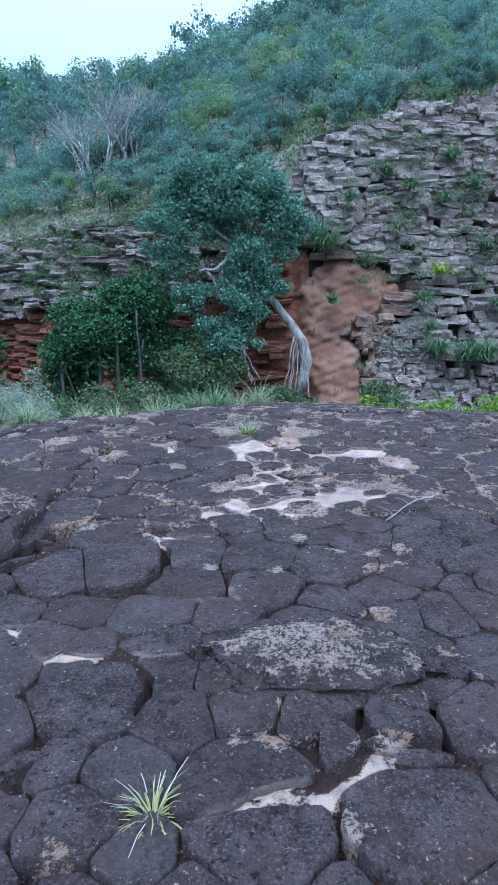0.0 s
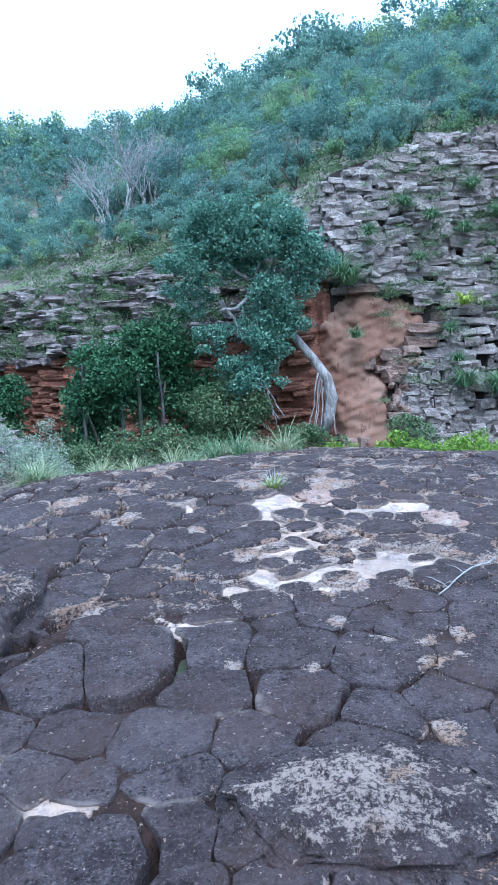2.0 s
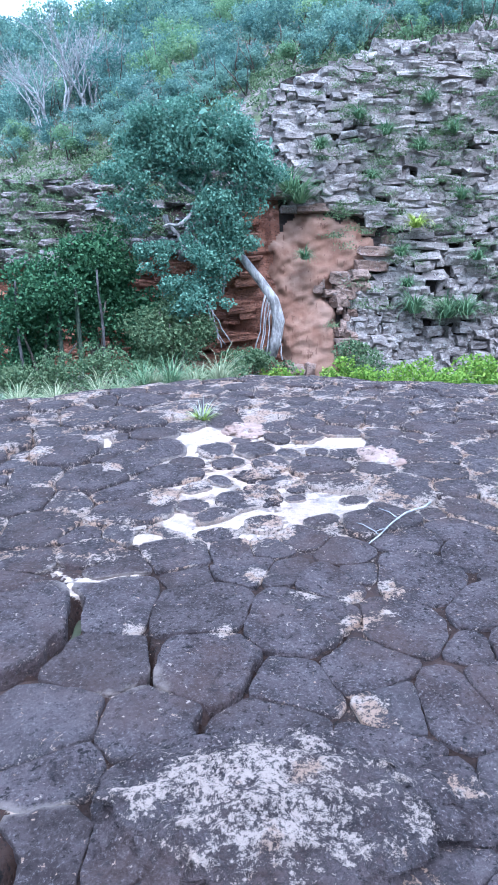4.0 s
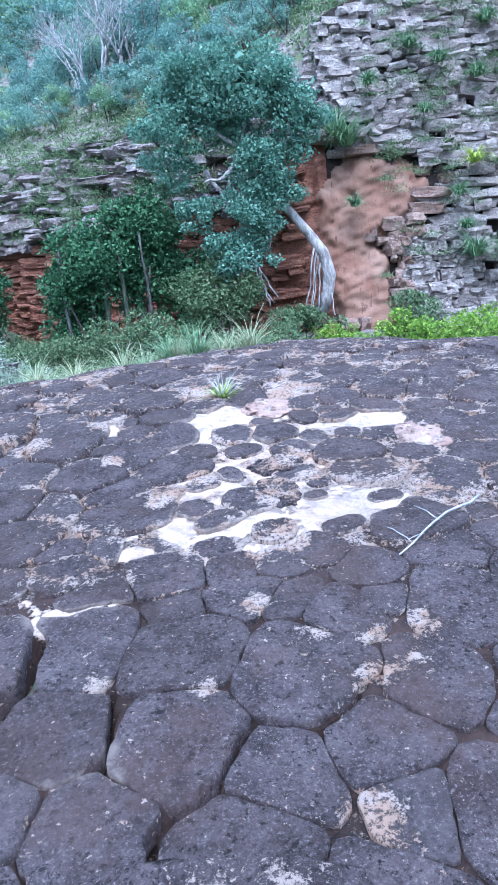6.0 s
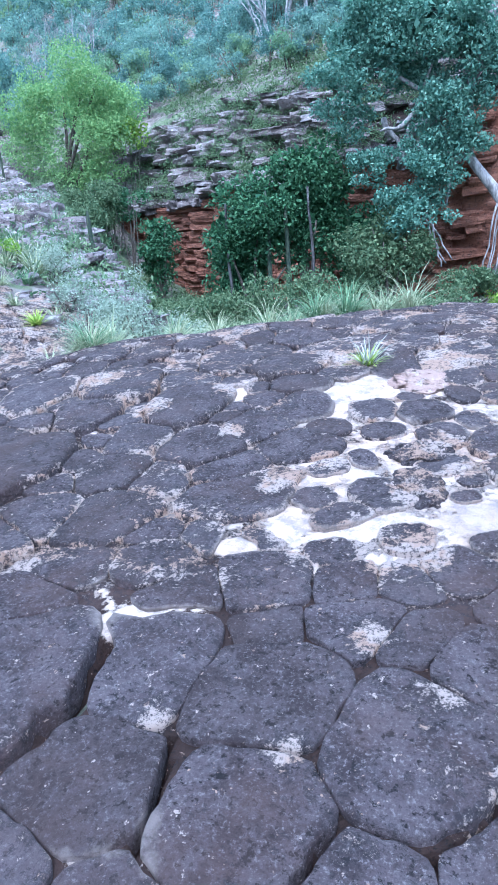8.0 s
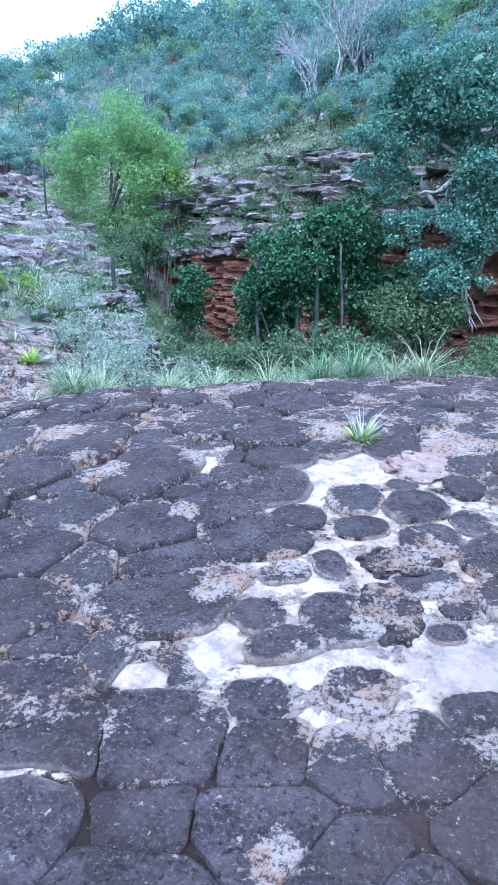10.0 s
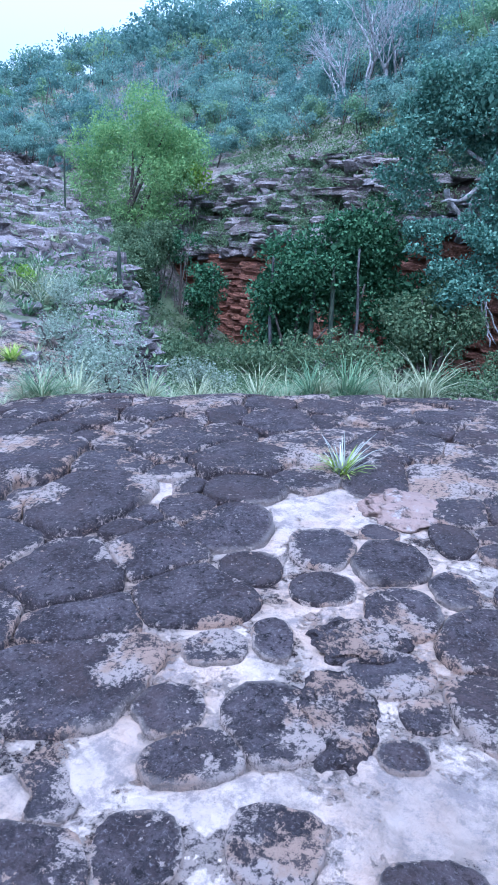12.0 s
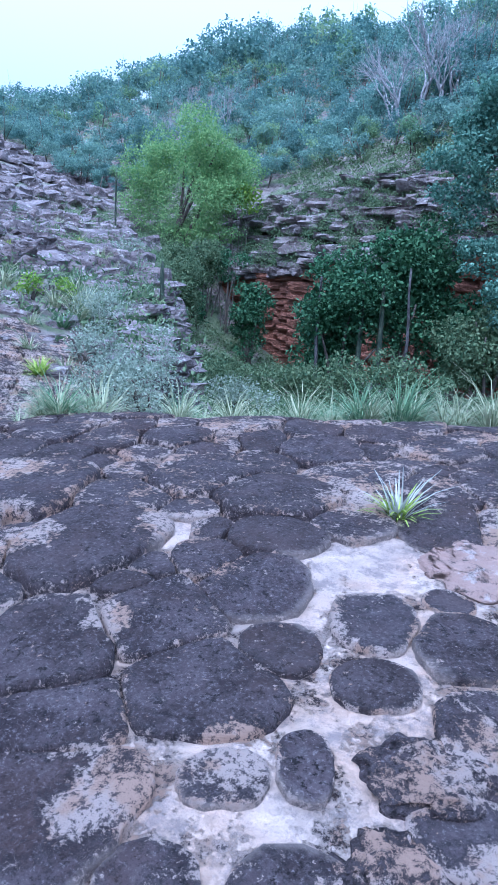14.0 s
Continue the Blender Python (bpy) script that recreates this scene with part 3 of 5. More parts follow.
def stone_mesh(seed, rough=0.16):
    """A broken bedding block in a unit box: split faces, chipped edges."""
    rng = np.random.default_rng(seed)
    bm = bmesh.new()
    bmesh.ops.create_cube(bm, size=1.0)
    bmesh.ops.subdivide_edges(bm, edges=bm.edges[:], cuts=2, use_grid_fill=True)
    shift = Vector((seed * 3.7, seed * 1.3, seed * 2.1))
    for v in bm.verts:
        p = v.co.copy()
        v.co = p * 0.76 + p.normalized() * 0.17
        v.co += noise.noise_vector(p * 1.3 + shift) * rough + Vector(rng.uniform(-0.05, 0.05, 3))
    bmesh.ops.triangulate(bm, faces=bm.faces[:])
    me = bpy.data.meshes.new("stone")
    bm.to_mesh(me)
    bm.free()
    return me


GREY_STONES = [stone_mesh(s, 0.22) for s in range(12)]
BROWN_STONES = [stone_mesh(80 + s, 0.22) for s in range(8)]
RED_STONES = [stone_mesh(40 + s, 0.08) for s in range(6)]
LEDGE_STONES = [stone_mesh(60 + s, 0.24) for s in range(12)]
for me in LEDGE_STONES:
    me.materials.append(LEDGE_ROCK)
for me in GREY_STONES:
    me.materials.append(GREY_CLIFF)
for me in BROWN_STONES:
    me.materials.append(BROWN_CLIFF)
for me in RED_STONES:
    me.materials.append(RED_CLIFF)


def joined_stones(name, places, library, material, parent, label):
    """Many stones as one mesh, far off or out of the way."""
    verts, faces, base = [], [], 0
    for k, m in places:
        me = library[k]
        co = np.empty(len(me.vertices) * 3)
        me.vertices.foreach_get("co", co)
        arr = np.array(m)
        verts.append(co.reshape(-1, 3) @ arr[:3, :3].T + arr[:3, 3])
        faces += [tuple(i + base for i in p.vertices) for p in me.polygons]
        base += len(me.vertices)
    ob = put(name, mesh_from(name, np.concatenate(verts), faces, smooth=False), material, parent, label)
    ob["kind"] = "stuff"
    return ob


# ---------------------------------------------------------------- the trees and shrubs


def foliage(name, parent, points, size, material, rng, slim=0.55, tint=None, label="", level=0.35):
    q = leaf_quads(points, size, rng, slim, level)
    t = rng.uniform(0, 1, len(points)) if tint is None else tint
    return put(name, quads_mesh(name, q, t), material, parent, label)


def build_fig():
    rng = np.random.default_rng(5)
    o = Vector((2.35, 27.1, -0.3))
    tree = thing("fig_tree", o, "leaning fig tree, pale smooth trunk and bluish-green crown, on red cliff", "tree")
    loc = lambda pts: [Vector(p) - o for p in pts]
    line = [(1.95, 27.0, -0.3), (2.2, 26.95, 0.35), (2.3, 26.9, 1.0), (2.12, 26.9, 1.75), (1.65, 26.9, 2.45), (1.2, 26.9, 3.0), (0.9, 26.9, 3.4), (0.7, 26.9, 4.2), (0.9, 27.0, 5.2), (0.6, 27.1, 6.4)]
    v, f = tube(loc(line), [0.26, 0.23, 0.235, 0.2, 0.175, 0.16, 0.15, 0.14, 0.12, 0.08], 12, 0.06, 1)
    trunk = put("trunk", mesh_from("trunk", v, f), PALE_BARK, tree, "pale grey bent trunk")
    for k, (dx, dz) in enumerate([(-0.75, 2.0), (-0.6, 1.8), (-0.45, 1.7), (-0.3, 1.4), (0.3, 0.5)]):
        pts = bend((2.1 + dx * 0.4, 26.85, dz), (2.1 + dx, 26.85 - 0.05 * k, -0.45), 0.12, 6, rng, 0.06)
        v, f = tube(loc(pts), [0.04, 0.03, 0.024, 0.022, 0.025, 0.03], 6, 0.1, k)
        put("root", mesh_from("root", v, f), PALE_BARK, trunk)
    for k, (a, b) in enumerate([((-0.7, 26.3, 2.3), (0.25, 25.9, 0.2)), ((-0.5, 26.3, 2.0), (0.45, 25.9, 0.3)), ((-0.2, 26.2, 1.5), (0.1, 25.8, 0.1))]):
        v, f = tube(loc(bend(a, b, -0.12, 7, rng, 0.06)), np.linspace(0.035, 0.018, 7), 6, 0.1, 20 + k)
        put("hanging_root", mesh_from("hanging_root", v, f), PALE_BARK, trunk)
    limbs = [((0.95, 26.9, 3.4), (-1.2, 26.6, 3.2), 0.3), ((0.7, 26.9, 4.2), (-2.6, 26.7, 6.4), 0.5), ((0.9, 27, 5.2), (1.4, 26.7, 7.6), 0.1),
             ((0.6, 27.1, 6.4), (-1.0, 27, 8.6), 0.2), ((-0.6, 26.8, 5.2), (-1.9, 26.3, 4.4), -0.2), ((0.7, 26.9, 4.2), (0.2, 26.3, 2.0), 0.2), ((-1.4, 27.6, 3.3), (-0.3, 26.6, 6.2), 0.2), ((-1.9, 27.6, 4.9), (-1.0, 26.8, 3.4), 0.1)]
    for k, (a, b, s) in enumerate(limbs):
        v, f = tube(loc(bend(a, b, s, 7, rng, 0.08)), np.linspace(0.11, 0.03, 7), 7, 0.08, k)
        put("branch", mesh_from("branch", v, f), PALE_BARK, tree)
    blobs = scatter_blobs((-0.8, 26.9, 7.2), (2.9, 1.5, 1.6), 72, 0.46, rng)
    blobs += scatter_blobs((-3.0, 26.8, 5.9), (1.3, 1.0, 1.4), 20, 0.4, rng)
    blobs += scatter_blobs((1.3, 26.8, 6.4), (1.0, 0.9, 1.5), 19, 0.42, rng)
    blobs += scatter_blobs((0.2, 26.5, 4.7), (0.9, 0.6, 1.1), 16, 0.42, rng)
    blobs += scatter_blobs((-0.4, 26.2, 3.3), (1.0, 0.6, 0.9), 16, 0.36, rng)
    blobs += scatter_blobs((-2.3, 26.4, 3.4), (1.0, 0.5, 0.5), 9, 0.34, rng)
    blobs += scatter_blobs((0.95, 26.4, 3.9), (0.5, 0.4, 0.7), 8, 0.36, rng)
    blobs += scatter_blobs((-0.7, 26.0, 1.8), (1.3, 0.6, 0.9), 14, 0.42, rng)
    pts = blob_points(blobs, 125, rng, 0.35) - np.array(o)
    # big leaves hidden in the crown, added only to keep skylight out
    inner = blob_points([(-0.8, 26.9, 7.2, 2.2, 1.0, 1.1), (-0.3, 26.4, 3.4, 0.7, 0.3, 0.6)], 40, rng, 0.02) - np.array(o)
    foliage("light_blocking_leaves", tree, inner, 0.26, FIG_LEAF, rng)
    foliage("crown", tree, pts, 0.118, FIG_LEAF, rng, 0.6, label="bluish-green leafy crown")


build_fig()


def shrub(name, label, centre, extent, n, size, density, leaf, material, seed, category="shrub", group="", stems=5, base=None, core=0.5):
    rng = np.random.default_rng(seed)
    x, y, z = centre
    b = base if base is not None else z - extent[2]
    o = Vector((x, y, b))
    ob = thing(name, o, label, category, group)
    for k in range(stems):
        tip = np.array(centre) + rng.uniform(-0.7, 0.7, 3) * np.array(extent) - np.array(o)
        v, f = tube(bend((rng.uniform(-0.1, 0.1) * extent[0], 0, -0.1), tip, 0.15, 5, rng, 0.06), np.linspace(0.05, 0.012, 5) * max(extent[2], 0.35), 6, 0.05, k)
        put("stem", mesh_from("stem", v, f), BROWN_BARK, ob)
    blobs = scatter_blobs(centre, np.array(extent) * 0.9, n, size, rng)
    pts = blob_points(blobs, density, rng, core) - np.array(o)
    keep = pts[:, 2] > 0.02
    foliage("foliage", ob, pts[keep], leaf, material, rng)
    if extent[2] > 0.9:      # oversized unseen leaves added inside to block skylight
        inner = blob_points([(x, y, z, *(np.array(extent) * 0.62))], 60, rng, 0.02) - np.array(o)
        foliage("light_blocking_leaves", ob, inner[inner[:, 2] > 0.02], leaf * 2.2, material, rng)
    return ob


SHRUBS = [("dense dark green broad-leaved shrub at the cliff's foot", (-6.5, 26.8, 1.7), (2.3, 1.4, 2.1), 52, 0.62, 0.18, DARK_LEAF),
          ("tall dark green shrub against the red cliff", (-4.6, 27.4, 2.8), (1.6, 1.0, 2.4), 42, 0.58, 0.18, DARK_LEAF),
          ("dark green shrub filling the hollow under the ledge", (-2.9, 27.6, 0.8), (1.6, 1.0, 1.9), 30, 0.55, 0.17, DARK_LEAF),
          ("rounded green shrub below the fig tree", (-1.7, 26.0, 0.6), (1.5, 1.1, 1.5), 30, 0.5, 0.15, MID_LEAF),
          ("small dark green bush on the red rock wall", (-12.2, 31.2, 1.0), (0.85, 0.6, 1.9), 38, 0.42, 0.17, DARK_LEAF),
          ("low green bush under the pale trunk", (1.2, 25.4, -0.5), (1.5, 1.0, 0.7), 18, 0.4, 0.14, MID_LEAF),
          ("low dark bush at the red wall's foot", (-7.2, 27.0, -0.2), (1.0, 0.9, 1.1), 20, 0.5, 0.18, DARK_LEAF),
          ("yellowish-green herbs under the fig tree", (2.6, 25.0, -0.95), (1.2, 0.8, 0.35), 12, 0.28, 0.13, BRIGHT_LEAF),
          ("bushy green shrub at the cliff's foot", (5.3, 25.6, -0.5), (0.9, 0.8, 0.8), 14, 0.38, 0.14, MID_LEAF),
          ("light green thicket on the gully floor", (-4.2, 23.6, -0.6), (2.2, 1.0, 0.9), 24, 0.42, 0.13, MID_LEAF),
          ("light green thicket beside dark shrubs", (-6.4, 24.4, -0.8), (1.5, 1.0, 0.6), 22, 0.42, 0.13, MID_LEAF),
          ("leafy green thicket in the gully", (-0.6, 22.6, -0.9), (2.0, 1.0, 0.6), 20, 0.38, 0.12, MID_LEAF),
          ("bushy green shrub beside the red wall", (-15.0, 31.2, 0.8), (0.7, 0.7, 1.1), 14, 0.36, 0.14, DARK_LEAF),
          ("grey-green shrub at the bank's foot", (-15.0, 30.2, 2.2), (1.2, 0.9, 1.1), 18, 0.42, 0.13, MID_LEAF),
          ("green shrub at the gully's head", (-16.6, 32.6, 3.2), (1.1, 0.9, 1.0), 16, 0.42, 0.14, MID_LEAF),
          ("grey-green shrub in the gully below the red wall", (-9.6, 24.6, -1.0), (1.5, 1.0, 0.4), 20, 0.34, 0.13, MID_LEAF),
          ("low leafy bush at the red wall's foot", (-11.2, 27.2, -0.9), (1.4, 0.9, 0.4), 18, 0.34, 0.14, MID_LEAF),
          ("dense green shrub between bank and red wall", (-15.0, 30.4, 1.6), (0.8, 0.7, 1.2), 18, 0.38, 0.13, MID_LEAF),
          ("grey-green bush climbing the gully's head", (-15.2, 32.2, 3.0), (1.2, 0.9, 1.4), 22, 0.42, 0.13, MID_LEAF),
          ("dark leafy bush on the ledge's western end", (-14.2, 32.6, 3.2), (1.0, 0.6, 0.9), 16, 0.4, 0.14, DARK_LEAF),
          ("silvery shrub on the gully's slope", (-7.4, 20.4, -0.95), (1.3, 0.9, 0.5), 20, 0.30, 0.10, SILVER_LEAF),
          ("pale shrub on the rocky bank", (-12.2, 22.0, 2.6), (0.9, 0.8, 0.6), 14, 0.34, 0.11, SILVER_LEAF)]
for k, (label, at, ext, n, size, leaf, mat) in enumerate(SHRUBS):
    if mat is DARK_LEAF:
        n, size = int(n * 0.8), size * 0.86
    shrub("shrub", label, at, ext, n, size, 85 if leaf > 0.14 else 110, leaf * 0.82, mat, 11 + k, stems=7, base=land_at(at[0], at[1]) if at[1] < 26 else -1.4)


def build_lime_tree():
    rng = np.random.default_rng(21)
    z0 = land_at(-18.6, 35.6)
    o = Vector((-18.6, 35.6, z0))
    tree = thing("tree", o, "feathery yellow-green tree at the gully's head", "tree")
    for k in range(6):
        tip = (rng.uniform(-2.6, 2.6), rng.uniform(-1, 1), rng.uniform(3.2, 5.4))
        v, f = tube(bend((rng.uniform(-0.5, 0.5), 0, -0.2), tip, 0.3, 7, rng, 0.1), np.linspace(0.12, 0.025, 7), 7, 0.06, k)
        put("trunk", mesh_from("trunk", v, f), BROWN_BARK, tree)
    blobs = scatter_blobs((0.6, 0, 2.7), (3.7, 2.0, 3.3), 100, 0.72, rng)
    foliage("crown", tree, blob_points(blobs, 75, rng, 0.5), 0.125, LIME_LEAF, rng, 0.45, label="airy yellow-green crown")


build_lime_tree()
shrub("shrub", "small yellow-green bush beside the feathery tree", (-15.4, 35.8, 6.5), (1.1, 0.8, 0.9), 12, 0.4, 45, 0.16, BRIGHT_LEAF, 22, base=land_at(-15.4, 35.8))


def bare_tree(place, height, seed, label, group="bare trees"):
    """A leafless grey tree: forked limbs and fine twigs in one crown of branches."""
    rng = np.random.default_rng(seed)
    tree = thing("bare_tree", place, label, "tree", group)
    twigs = []

    def grow(a, d, ln, r, depth):
        b = a + d * ln
        pts = [a + (b - a) * t + rng.uniform(-0.04, 0.04, 3) * ln * (0 < t < 1) for t in np.linspace(0, 1, 4)]
        v, f = tube(pts, np.linspace(r, r * 0.6, 4), 6 if depth > 2 else 4, 0.0)
        if depth == 4:
            put("trunk", mesh_from("trunk", v, f), GREY_BARK, tree)
        else:
            twigs.append((v, f))
        if depth:
            for _ in range(3):
                e = d + rng.normal(size=3) * 0.42 + np.array([0, 0, 0.18])
                grow(b - d * ln * rng.uniform(0, 0.35), e / np.linalg.norm(e), ln * rng.uniform(0.6, 0.85), r * 0.55, depth - 1)

    for _ in range(2):
        e = np.array([rng.uniform(-0.3, 0.3), rng.uniform(-0.3, 0.3), 1.0])
        grow(np.array([rng.uniform(-0.2, 0.2), 0, -0.2]), e / np.linalg.norm(e), height * 0.3, height * 0.014, 4)
    v, f = join(twigs)
    put("branchwork", mesh_from("branchwork", v, f), GREY_BARK, tree)
    return tree


for x, y, h, s in ((-9.6, 47.5, 8.6, 31), (-8.2, 46.5, 6.6, 33), (-11.2, 48, 6.8, 34), (-30, 52, 6.0, 35), (-10.4, 46.6, 7.2, 36), (-7.6, 48.0, 7.0, 37), (-24, 48, 5.5, 38), (-33, 60, 6.0, 39), (-28, 57, 6.5, 40)):
    bare_tree((x, y, land_at(x, y)), h, s, "leafless grey tree on the wooded hillside")


def build_woods():
    """The scrub forest on the hill, too many to count."""
    rng = np.random.default_rng(77)
    spots = []
    for _ in range(30000):
        az = radians(rng.uniform(-50, 27))
        d = rng.uniform(30, 118) ** 1.0
        x, y = d * math.sin(az), d * math.cos(az)
        back = y - cliff_y(x) - 5.6
        if az < radians(-37.5) and d < 64:
            continue
        if back < 1.2 + 2.5 * (x < -8) or (x < -14 and y < 41) or (math.hypot(x + 9.6, y - 46.5) < 2.4):
            continue
        h = rng.uniform(2.0, 3.9) * (0.62 + 0.38 * float(step(1, 12, back))) * (0.85 + 0.5 * (y > 75))
        h = h * (1.45 if rng.uniform() < 0.08 else 1.0)
        gap = 0.6 * min(h, 3.6)
        if all((x - p[0]) ** 2 + (y - p[1]) ** 2 > gap * gap for p in spots[-700:]):
            spots.append((x, y, h))
        if len(spots) >= 1700:
            break
    pts, tint, wood, sizes, fair = [], [], [], [], []
    for x, y, h in spots:
        z = land_at(x, y)
        blobs = scatter_blobs((x, y, z + h * 0.62), (h * 0.40, h * 0.40, h * 0.33), 7, h * 0.20, rng)
        near = y < 58
        p = blob_points(blobs, (300 if near else 110) / (h * h), rng, 0.1)
        pts.append(p)
        fair.append(np.full(len(p), rng.uniform() < (0.6 if abs(x - 0.5) < 5 and 44 < y < 62 else 0.13)))
        tint.append(np.full(len(p), rng.uniform(0, 1) ** 1.3) + rng.uniform(-0.1, 0.1, len(p)))
        sizes.append(np.full(len(p), (0.038 if near else 0.066) * h + 0.045))
        for _ in range(2 if rng.uniform() < 0.35 else 0):
            wood.append(tube(bend((x, y, z), (x + rng.uniform(-1.2, 1.2), y + rng.uniform(-1, 1), z + h * rng.uniform(0.9, 1.2)), 0.1, 3, rng, 0.15), (0.045, 0.03, 0.012), 4))
        if rng.uniform() < 0.3:
            wood.append(tube(bend((x, y, z - 0.3), (x + rng.uniform(-0.5, 0.5), y, z + h * 0.75), 0.1, 4, rng, 0.1), np.linspace(0.07, 0.03, 4), 5))
    pts, tint, sizes = np.concatenate(pts), np.concatenate(tint), np.concatenate(sizes)
    woods = thing("woodland", (0, 60, land_at(0, 60)), "dense scrub woodland covering the hill, leaves tinted bluish for haze", "woodland", kind="stuff")
    off = np.array([0, 60, land_at(0, 60)])
    q = leaf_quads(pts - off, sizes, rng, 0.6, 0.8)
    fair, tint = np.concatenate(fair), np.clip(tint, 0, 1)
    ob = put("crowns", quads_mesh("crowns", q[~fair], tint[~fair]), HAZED_WOOD_LEAF, woods)
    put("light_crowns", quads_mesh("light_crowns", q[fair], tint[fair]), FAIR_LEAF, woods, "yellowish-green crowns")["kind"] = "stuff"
    v, f = join(wood)
    ob2 = put("stems", mesh_from("stems", [Vector(p) - Vector(off) for p in v], f), BROWN_BARK, woods)
    ob["kind"] = ob2["kind"] = "stuff"


build_woods()


def build_scrub():
    """Low undergrowth on ledges, bank, gully floor and hill."""
    rng = np.random.default_rng(88)
    pts, tint, size = [], [], []

    def clump(x, y, z, r, n, s, tone):
        v = rng.normal(size=(n, 3)) * np.array([r, r, r * 0.55]) * 0.55
        v[:, 2] = np.abs(v[:, 2])
        pts.append(np.array([x, y, z]) + v)
        tint.append(np.clip(tone + rng.uniform(-0.2, 0.2, n), 0, 1))
        size.append(np.full(n, s))

    for _ in range(620):   # cliff top and the hill's foot
        x = rng.uniform(-17, 13)
        y = cliff_y(x) + rng.uniform(4.6, 14)
        clump(x, y, land_at(x, y), rng.uniform(0.35, 0.9), 55, 0.18, rng.uniform(0.2, 1))
    for _ in range(1000):   # ledges of the left cliff
        x = rng.uniform(-16, 1)
        z = rng.uniform(float(bed_line(x)) + 0.3, cliff_top(x))
        clump(x, float(face_y(x, z)) - 0.4, z, rng.uniform(0.2, 0.65), 70, 0.11, rng.uniform(0.2, 1))
    for _ in range(700):   # gully floor
        x, y = rng.uniform(-9, 9), rng.uniform(13, 26)
        clump(x, y, land_at(x, y), rng.uniform(0.3, 0.8), 55, 0.12, rng.uniform(0.2, 0.9))
    for _ in range(1500):   # bank
        y = rng.uniform(11, 46)
        x = -1.8 - 0.68 * (y - 9) + 1.2 - abs(rng.normal(0, 4))
        if y < 21 and x < -2.6 - 0.68 * (y - 9) and rng.uniform() < 0.7:
            continue
        clump(x, y, land_at(x, y), rng.uniform(0.2, 0.6), 50, 0.10, rng.uniform(0.3, 1))
    for _ in range(170):   # tufts in the right cliff
        x, z = rng.uniform(4.2, 12), 0.5 + 11 * rng.uniform() ** 0.75
        clump(x, float(face_y(x, z)) - 0.62, z, rng.uniform(0.2, 0.65), 110, 0.095, rng.uniform(0.3, 1))
    for _ in range(420):   # the gully's sides below the bank
        y = rng.uniform(10.5, 34)
        x = -1.8 - 0.66 * (y - 9) + rng.normal(-0.1, 0.8)
        clump(x, y, land_at(x, y), rng.uniform(0.2, 0.5), 60, 0.09, rng.uniform(0.2, 1))
    for _ in range(650):   # grassy floor between the bank and the red wall
        y = rng.uniform(13, 34)
        x = -1.8 - 0.66 * (y - 9) + rng.uniform(0.2, 6.5)
        if y < cliff_y(x) + 0.6:
            clump(x, y, land_at(x, y), rng.uniform(0.3, 0.75), 60, 0.13, rng.uniform(0.3, 1))
    for _ in range(260):   # the steep foot of the bank
        y = rng.uniform(23, 36)
        x = -1.8 - 0.66 * (y - 9) + rng.uniform(-0.7, 1.4)
        clump(x, y, land_at(x, y), rng.uniform(0.25, 0.55), 60, 0.12, rng.uniform(0.2, 1))
    ob = new("scrub", quads_mesh("scrub", leaf_quads(np.concatenate(pts), np.concatenate(size), rng, 0.35), np.concatenate(tint)))
    ob.data.materials.append(MID_LEAF)
    tagged(ob, "low green scrub and weeds over rock ledges and gully", "undergrowth", kind="stuff")


build_scrub()

# silvery shrubs along the rock's far edge
EDGE_SHRUBS = [(-3.5, 9.4, 0.45, 0.5), (-2.9, 9.2, 0.35, 0.4), (-4.2, 10.2, 0.45, 0.5), (-3.3, 10.4, 0.45, 0.5), (-5.6, 12.2, 0.5, 0.5),
               (-1.5, 10.2, 0.5, 0.7), (-0.6, 9.9, 0.4, 0.5), (-6.6, 13.6, 0.5, 0.5), (-3.47, 10.28, 0.4, 0.75), (0.2, 10.4, 0.4, 0.6)]
for k, (x, y, w, h) in enumerate(EDGE_SHRUBS):
    z = land_at(x, y)
    shrub("shrub", "silvery grey-green shrub at the rock's edge", (x, y, z + h * 0.55), (w, w * 0.8, h * 0.6), 26, 0.12, 560, 0.030, SILVER_LEAF, 50 + k, group="silvery shrubs", base=z, stems=6, core=0.3)


def grass_clump(place, n, length, material, seed, label, group, name="grass_clump", lean=0.9, width=0.01, droop=0.45, pale=0):
    rng = np.random.default_rng(seed)
    ob = thing(name, place, label, "grass", group)
    q = blade_quads((0, 0, -0.01), n, length, rng, lean, width, droop)
    if not pale:
        put("foliage", quads_mesh("foliage", q, rng.uniform(0, 1, len(q))), material, ob)
    else:
        for i in range(0, len(q), 3):
            put("blade", quads_mesh("blade", q[i:i + 3], np.full(3, rng.uniform(0, 1))), material, ob)
        q = blade_quads((0, 0, -0.01), pale, length * 1.6, rng, lean * 0.75, width * 0.5, droop * 0.7)
        for i in range(0, len(q), 3):
            put("dry_blade", quads_mesh("dry_blade", q[i:i + 3], np.full(3, rng.uniform(0, 1))), PALE_BLADE, ob, "dry silvery blade")
    return ob


